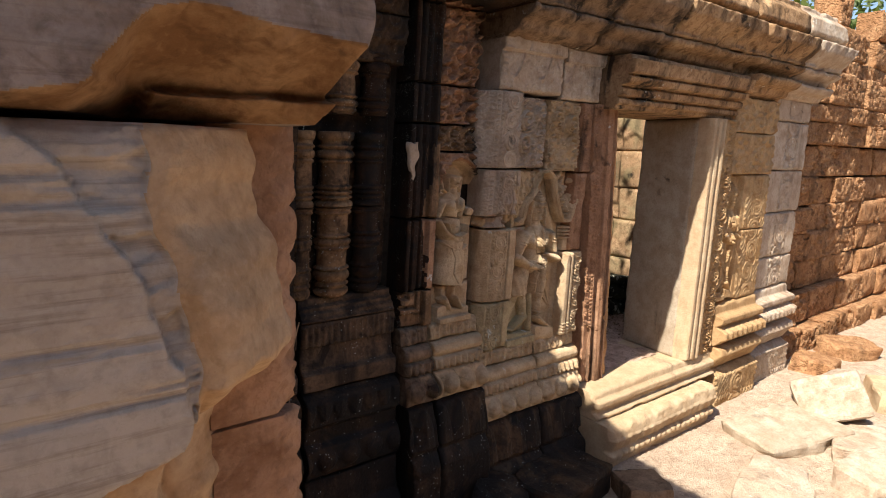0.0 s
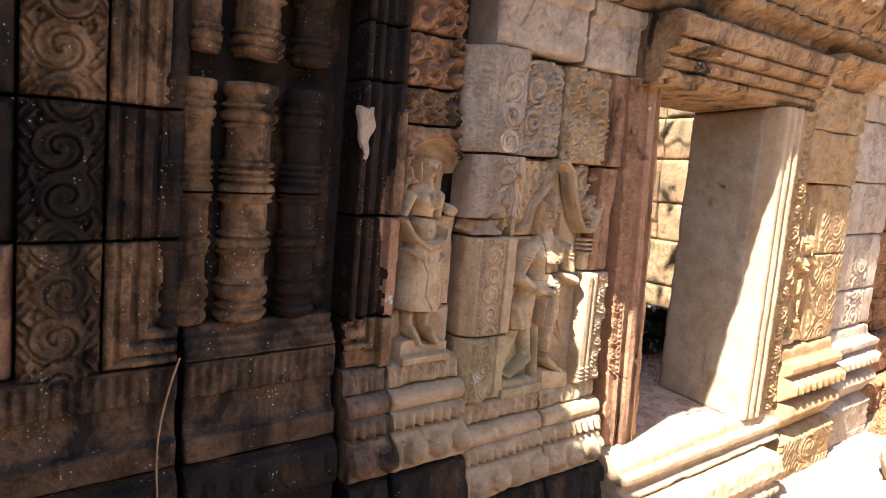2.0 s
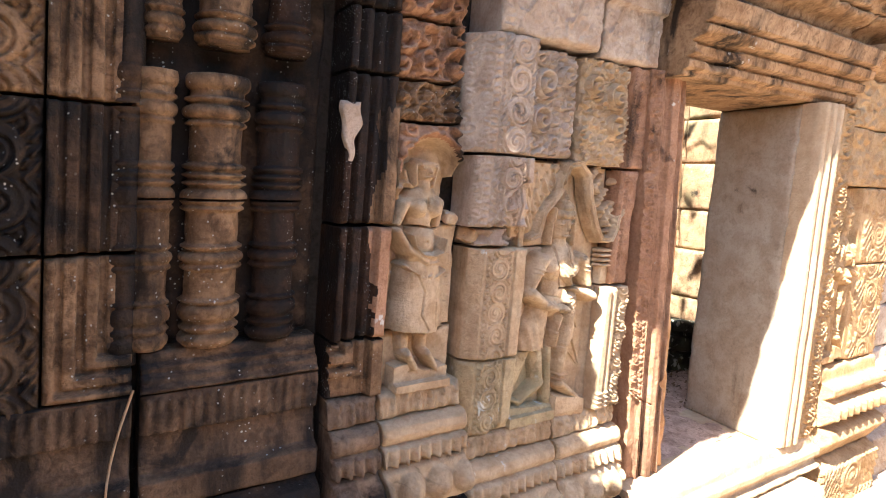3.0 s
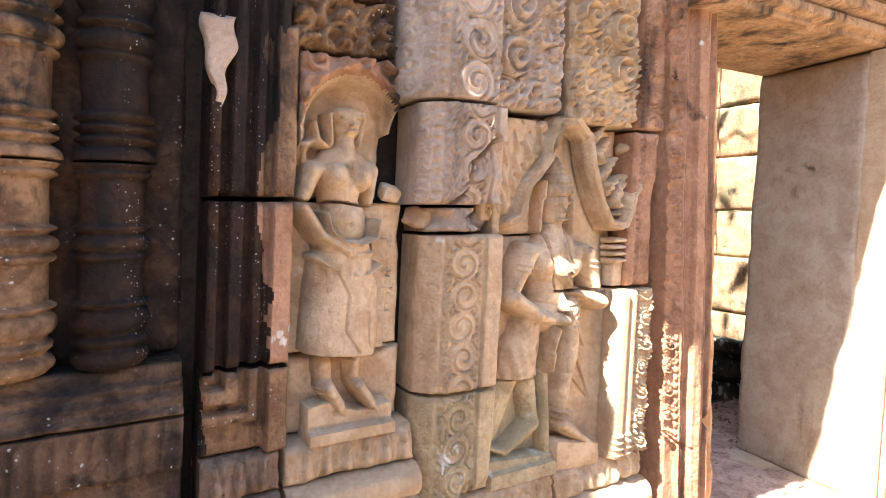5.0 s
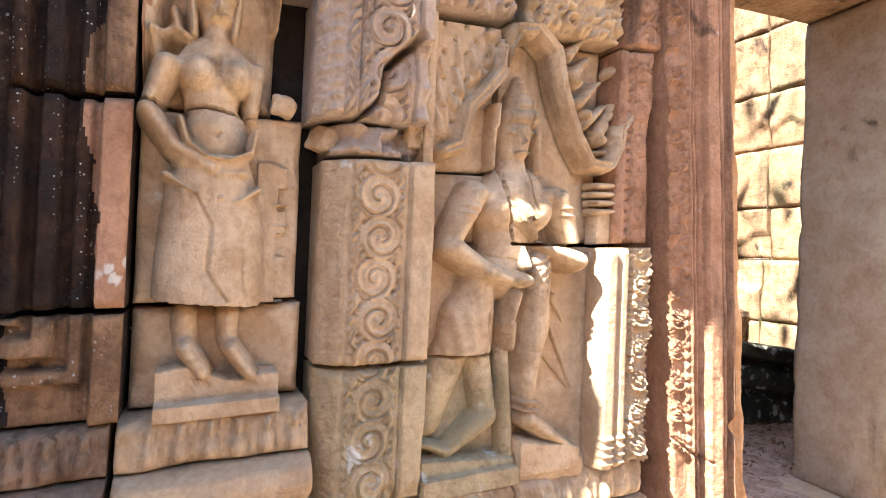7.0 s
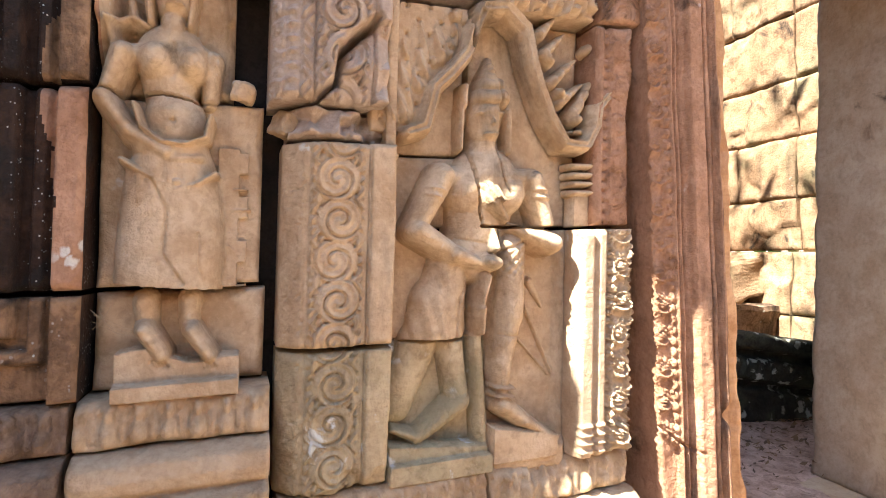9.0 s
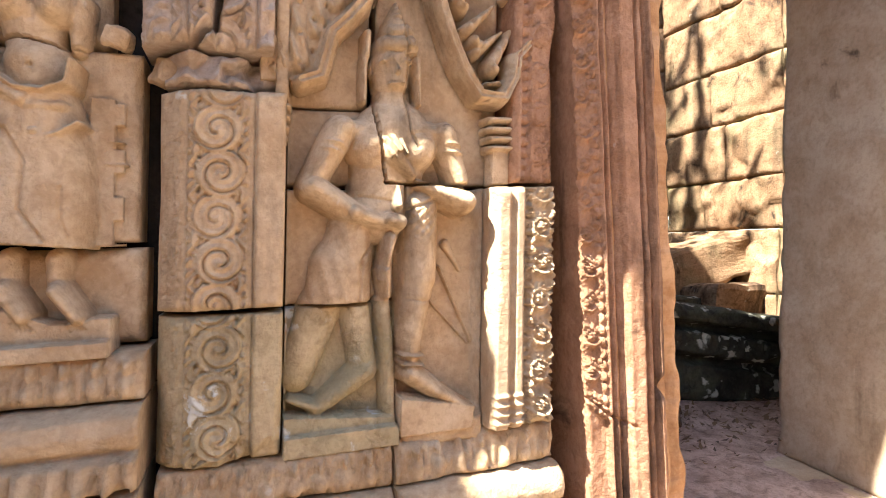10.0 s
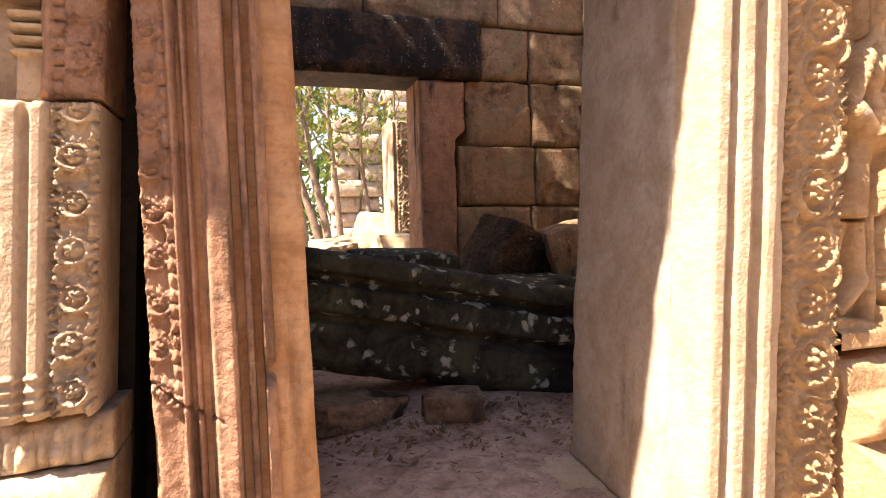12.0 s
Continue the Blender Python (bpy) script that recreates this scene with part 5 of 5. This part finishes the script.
# Unseen west wall, added and raised to cast shade across floor and rear wall.
for k, (z0, z1) in enumerate(((0.42, 0.9), (0.9, 1.5), (1.5, 2.1), (2.1, 2.7), (2.7, 3.3), (3.3, 3.9), (3.9, 4.45), (4.45, 4.9))):
    block_course("E", -1.15, z0, z1, (0.46, 1.1, 1.8, 2.4, 2.95 - 0.3 * (k == 5)), ROOMSTONE)
for z0, z1 in ((0.42, 1.0), (1.0, 1.7), (1.7, 2.36)):
    block_course("S", 2.95, z0, z1, (-1.2, -0.5), ROOMSTONE)
stone("lintel", -1.15, 1.19, 2.36, 2.8, 2.90, 0.45, CRUST_SHADE, room, res=0.02, rough=0.012, chip=0.02, tip=False, h=lambda u, z: np.interp(z, [2.34, 2.4, 2.41, 2.6], [0, 0, 0.02, 0.02]))
stone("door_jamb", 0.69, 1.06, 0.45, 2.36, 2.92, 0.4, RED, room, res=0.02, rough=0.012, chip=0.03, tip=False, warp=lambda u, z: -0.08 * smooth01(u, 0.8, 1.06) * smooth01(z, 2.0, 1.9))


def room_floor():
    X, Y = np.meshgrid(np.linspace(-1.15, 2.15, 110), np.linspace(0.0, 3.0, 100))
    Z = 0.462 + 0.05 * (fbm(X * 2, Y * 2, 3, 4) - 0.5) + 0.02 * (fbm(X * 14, Y * 14, 8, 3) - 0.5) + 0.06 * smooth01(Y, 0.7, 1.1)
    ids = np.arange(X.size).reshape(X.shape)
    q = np.stack([ids[:-1, :-1], ids[:-1, 1:], ids[1:, 1:], ids[1:, :-1]], -1).reshape(-1, 4)
    return mesh_object("floor_room", np.stack([X, Y, Z], -1).reshape(-1, 3), q, ROOMEARTH, None, "", True)


tagged(room_floor(), "pinkish trodden earth floor strewn with leaf litter", "floor", kind="structure")

# fallen roof beam across the room
beam_p = profile((-0.3, -0.03), (-0.2, 0.0), (-0.06, 0.0), (-0.05, -0.015), (-0.02, -0.015), (-0.01, 0.01), (0.1, 0.012), (0.11, -0.01), (0.14, -0.01), (0.15, 0.02), (0.22, 0.025), (0.26, 0.0))


def fallen_beam():
    ob = stone("fallen_beam", -0.95, 0.95, -0.26, 0.24, -0.16, 0.36, MOULDY, None, h=lambda u, z: 2.6 * beam_p(z) + petals(u, z, 0.0, 0.09, 0.05, 0.01) - 0.04 * smooth01(fbm(u * 3, z * 3, 95, 4), 0.6, 0.7), res=0.010, rough=0.014, chip=0.04, tip=False,
               warp=lambda u, z: 0.03 * np.sin(z * 20))
    ob.matrix_world = pose(0.45, 1.14, 0.775, -4, 10.5, -7)
    return tagged(ob, "fallen sandstone beam, black with pale lichen spots, on the earth floor", "stone beam")


fallen_beam()


def fallen_stone(size, at, turn, mat, label, seed, tilt=(0, 0), cuts=9, rough=0.045, group=""):
    return tagged(rock("fallen_block", size, at, turn, mat, None, seed, cuts, rough, tilt, 16), label, "stone block", group)


fallen_stone((0.5, 0.4, 0.62), (1.17, 2.45, 0.95), 20, PUMICE, "dark porous laterite lump leaning against the room wall", 3, (10, 28), 14, 0.07)
fallen_stone((0.75, 0.5, 0.34), (1.75, 2.25, 1.12), -15, ROOMSTONE, "sandstone block lying tilted on other rubble", 7, (4, -14), 10)
fallen_stone((0.62, 0.5, 0.42), (1.75, 2.05, 0.78), 8, BROWN, "dark sandstone block on the earth floor", 9, (0, 5))
fallen_stone((0.9, 0.5, 0.5), (1.2, 2.1, 0.66), 5, MOULDY, "dark block half buried behind the fallen beam", 10)
fallen_stone((0.24, 0.13, 0.11), (0.24, 0.86, 0.53), -12, BROWN, "small dark stone under the fallen beam", 13, (8, 0), 6)
fallen_stone((0.42, 0.2, 0.13), (-0.12, 0.96, 0.51), 20, BROWN, "crumbled dark stone under the fallen beam", 15, (0, 6), 7)
fallen_stone((0.6, 0.5, 0.3), (0.35, 2.2, 0.95), 12, MOULDY, "mossy slab lying before the rear doorway", 19, (3, 2))

# ---- fallen stones before the front ----
YARD = "fallen blocks in the yard"
fallen_stone((0.62, 0.52, 0.4), (1.55, -0.95, 0.12), 25, GREY, "pale tilted sandstone block on the sunlit earth", 21, (-22, 18), 10, 0.04, YARD)
fallen_stone((0.85, 0.55, 0.2), (0.85, -0.92, -0.04), -20, CUT, "flat weathered slab half sunk in the earth", 23, (3, -4), 10, 0.05, YARD)
fallen_stone((0.95, 0.7, 0.2), (1.25, -1.5, -0.05), 15, GREY, "broad flat slab lying on the earth", 25, (-3, 5), 10, 0.05, YARD)
fallen_stone((0.95, 0.45, 0.24), (-0.12, -1.25, -0.07), 18, GREY, "long sunlit block with a worn carved edge", 27, (0, 4), 10, 0.04, YARD)
fallen_stone((0.55, 0.4, 0.3), (0.62, -1.62, -0.05), -8, GREY, "sunlit block with a broken corner", 29, (6, 0), 10, 0.05, YARD)
fallen_stone((0.7, 0.42, 0.22), (-1.25, -0.42, 0.02), 12, CRUST_SHADE, "dark rectangular block lying in the shade", 31, (0, 3), 9, 0.03, YARD)
fallen_stone((0.4, 0.35, 0.25), (-1.75, -0.35, 0.02), 40, CRUST_SHADE, "dark broken stone in the shade", 33, (9, 0), 8, 0.06, YARD)
fallen_stone((0.35, 0.3, 0.2), (-0.85, -0.75, -0.02), 60, BROWN, "small dark stone at the edge of the shade", 35, (0, 9), 8, 0.06, YARD)
fallen_stone((0.5, 0.4, 0.25), (2.75, -0.42, -0.04), 10, LATERITE, "laterite block fallen at the foot of its wall", 37, (5, 5), 9, 0.06, YARD)
fallen_stone((0.6, 0.45, 0.3), (3.6, -0.45, -0.04), -25, LATERITE, "rough laterite block at the foot of its wall", 39, (5, 5), 9, 0.06, YARD)
fallen_stone((0.7, 0.5, 0.22), (2.4, -1.25, 0.0), 30, PALE, "sunlit slab on the dry earth", 41, (3, 2), 9, 0.05, YARD)


# ---- trees ----
def tube(V, F, pts, radii, n=8):
    start = len(V)
    for k, (p, r) in enumerate(zip(pts, radii)):
        q = pts[min(k + 1, len(pts) - 1)] - pts[max(k - 1, 0)]
        turn = q.to_track_quat("Z", "Y").to_matrix()
        for i in range(n):
            a = 2 * math.pi * i / n
            V.append(p + turn @ Vector((r * math.cos(a), r * math.sin(a), 0)))
    for k in range(len(pts) - 1):
        for i in range(n):
            a, b = start + k * n + i, start + k * n + (i + 1) % n
            F.append((a, b, b + n, a + n))


def leaf_cloud(name, centres, count, spread, size, mat, parent=None, seed=1):
    r = np.random.default_rng(seed)
    C = np.array([tuple(c) for c in centres])
    P = C[r.integers(0, len(C), count)] + r.normal(0, 1, (count, 3)) * np.array(spread)
    A = r.normal(0, 1, (count, 3))
    A /= np.linalg.norm(A, axis=1)[:, None]
    B = np.cross(A, r.normal(0, 1, (count, 3)))
    B /= np.linalg.norm(B, axis=1)[:, None]
    N = np.cross(A, B)
    S = size * r.uniform(0.6, 1.4, (count, 1))
    V = np.stack([P - A * S, P + B * S * 0.45 + N * S * 0.12, P + A * S, P - B * S * 0.45 + N * S * 0.12], 1).reshape(-1, 3)
    return mesh_object(name, V, np.arange(count * 4).reshape(-1, 4), mat, parent)


def tree(at, height, stems, label, leaf=YELLOWLEAF, count=900, size=0.09, spread=0.5, seed=1, radius=0.12, lean=0.3, group=""):
    r = random.Random(seed)
    ob = thing("tree", label, "tree", group, at=at)
    V, F, tips = [], [], []
    for s in range(stems):
        a = r.uniform(0, 6.28)
        p = Vector((0.15 * math.cos(a), 0.15 * math.sin(a), -0.1))
        pts, rad = [p.copy()], [radius]
        way = Vector((math.cos(a) * lean, math.sin(a) * lean, 1))
        for k in range(1, 8):
            way = (way + Vector((r.uniform(-0.22, 0.22), r.uniform(-0.22, 0.22), 0.1))).normalized()
            p = p + way * height / 7
            pts.append(p.copy())
            rad.append(radius * (1 - k / 8.5))
            if k > 2:
                for _ in range(2):
                    b = (way + Vector((r.uniform(-1, 1), r.uniform(-1, 1), r.uniform(0, 0.6)))).normalized()
                    q = [p + b * height * f for f in (0, 0.08, 0.17)]
                    q[2] += Vector((0, 0, height * 0.03))
                    tube(V, F, q, [rad[-1] * 0.6, rad[-1] * 0.4, rad[-1] * 0.15], 6)
                    tips += [q[1], q[2]]
        tube(V, F, pts, rad, 9)
        tips.append(pts[-1])
    mesh_object("trunk", V, F, BARK, ob, "", True)
    leaf_cloud("crown", tips, count, (spread, spread, spread * 0.7), size, leaf, ob, seed)
    return ob


GROVE = "trees behind the temple"
tree((0.75, 9.4, -0.05), 6.0, 3, "slender pale-barked tree with several stems and yellow-green leaves", YELLOWLEAF, 1500, 0.07, 0.5, 4, 0.10, 0.25, GROVE)
tree((1.7, 12.5, -0.05), 7.0, 2, "thin tree with light green leaves", YELLOWLEAF, 1600, 0.08, 0.6, 9, 0.10, 0.25, GROVE)
tree((2.6, 10.5, -0.05), 5.5, 3, "shrubby young tree with yellow-green leaves", YELLOWLEAF, 1500, 0.07, 0.55, 14, 0.06, 0.4, GROVE)
tree((0.2, 14.0, -0.05), 8.0, 2, "tall thin tree with green leaves", LEAF, 1600, 0.1, 0.8, 19, 0.14, 0.2, GROVE)
tree((-2.4, 2.0, -0.05), 8.6, 2, "tall tree with an open crown over the ruin", LEAF, 3600, 0.12, 0.58, 23, 0.16, 0.12, GROVE)
for k, (x, y) in enumerate(((9.0, 6.0), (13.0, 9.0), (17.0, 4.0), (20.0, 12.0))):
    tree((x, y, -0.05), 7.5 + k, 2, "leafy tree behind the laterite wall", LEAF, 1800, 0.16, 1.0, 31 + k, 0.18, 0.3, GROVE)


def woods():
    r = np.random.default_rng(77)
    a = r.uniform(0, 2 * math.pi, 420)
    d = r.uniform(24, 42, 420)
    C = np.stack([d * np.cos(a), d * np.sin(a), r.uniform(0.5, 9, 420)], 1)
    return leaf_cloud("woods", C, 26000, (1.2, 1.2, 1.0), 0.42, LEAF, None, 78)


tagged(woods(), "belt of green woods round the ruins", "woods", kind="stuff")

# ---- things seen through the rear doorway ----
pillar = thing("carved_pillar", "sunlit carved sandstone pilaster standing beyond the rear doorway", "pillar")
stone("shaft", 0.90, 1.30, -0.1, 2.45, 5.0, 0.4, PALE, pillar, h=lambda u, z: np.where(u < 1.0, 0.01 * np.cos(u * 120), scroll(u - 1.12, z, 0.22, 0.05, 0.2, True)), res=0.01, rough=0.01, chip=0.03, tip=False)
ruin = thing("ruined_tower", "ruined grey stone tower among trees", "ruin")
rng = random.Random(21)
for k in range(14):
    z0 = k * 0.5 - 0.1
    for u0, u1 in ((1.6, 2.5), (2.5, 3.2), (3.4, 4.2), (4.2, 5.2)):
        if k < 13 - rng.randint(0, 4):
            stone("stone_block", u0 + rng.uniform(-0.1, 0.1), u1 + rng.uniform(-0.1, 0.1), z0, z0 + 0.5, 17 + rng.uniform(-0.2, 0.2), 0.8, GREY, ruin, res=0.12, rough=0.06, chip=0.08, tip=False)
HEAP = "rubble heap beyond the rear doorway"
rng = random.Random(33)
for k in range(16):
    x, y, z = rng.uniform(-0.5, 1.9), rng.uniform(4.3, 6.8), 0.2
    s = rng.uniform(0.55, 0.95)
    z = (0.12, 0.58, 1.02)[k % 3] + rng.uniform(-0.05, 0.05)
    fallen_stone((s, s * 0.7, s * 0.55), (x, y, z), rng.uniform(0, 180), (GREY, RED, TAN)[k % 3], "sunlit broken sandstone block in a rubble heap", 50 + k, (rng.uniform(-25, 25), rng.uniform(-25, 25)), 7, 0.05, HEAP)


# ---- unseen wall added behind the walk to block low sky light ----
yard = thing("wall_sky_screen", "plain laterite wall, added unseen to hold back low sky light", "wall", kind="structure")
stone("wall_face", -12, 12, -0.1, 3.6, -7.0, 0.6, LATERITE, yard, res=0.2, rough=0.05, chip=0.05, tip=False)


# ---- litter on the room floor ----
def litter(name, x0, x1, y0, y1, z, count, size, seed):
    r = np.random.default_rng(seed)
    P = np.stack([r.uniform(x0, x1, count), y0 + (y1 - y0) * r.beta(2.2, 1.2, count), np.full(count, z)], 1)
    a = r.uniform(0, 6.28, count)
    S = size * r.uniform(0.4, 1.5, count)
    A = np.stack([np.cos(a), np.sin(a), r.normal(0, 0.3, count)], 1) * S[:, None]
    B = np.stack([-np.sin(a), np.cos(a), r.normal(0, 0.3, count)], 1) * S[:, None] * 0.5
    V = np.stack([P - A, P + B, P + A + [0, 0, 0.006], P - B], 1).reshape(-1, 3)
    return mesh_object(name, V, np.arange(count * 4).reshape(-1, 4), LITTER)


tagged(litter("leaf_litter", -0.4, 1.2, 0.2, 1.05, 0.50, 700, 0.015, 5), "dry leaf litter on the trodden earth floor", "leaf litter", kind="stuff")


# a thin root hanging over the base of the window bay
def root():
    V, F = [], []
    pts = [Vector((lean_x(-2.868 - 0.10 * t - 0.03 * math.sin(t * 5), 1.28 - 0.75 * t), -0.01 - 0.12 * t, 1.28 - 0.75 * t)) for t in np.linspace(0, 1, 16)]
    tube(V, F, pts, [0.004] * 16, 6)
    return mesh_object("root", V, F, BROKEN, None, "", True)


tagged(root(), "thin dry root hanging down the dark wall", "root")


# threads of an old web beside the first figure's feet
def cobweb():
    V, F = [], []
    for (ax, az), (bx, bz) in (((-2.03, 1.30), (-1.90, 1.255)), ((-2.03, 1.285), (-1.93, 1.25)), ((-2.035, 1.31), (-1.96, 1.262)), ((-2.03, 1.27), (-1.99, 1.32)), ((-2.02, 1.31), (-1.985, 1.27))):
        a, b = Vector((lean_x(ax, az), 0.03, az)), Vector((lean_x(bx, bz), -0.01, bz))
        tube(V, F, [a, (a + b) / 2 - Vector((0, 0, 0.008)), b], [0.0007] * 3, 5)
    return mesh_object("cobweb", V, F, PALE, None, "", True)


tagged(cobweb(), "thin dusty cobweb threads stretched across the niche", "cobweb")
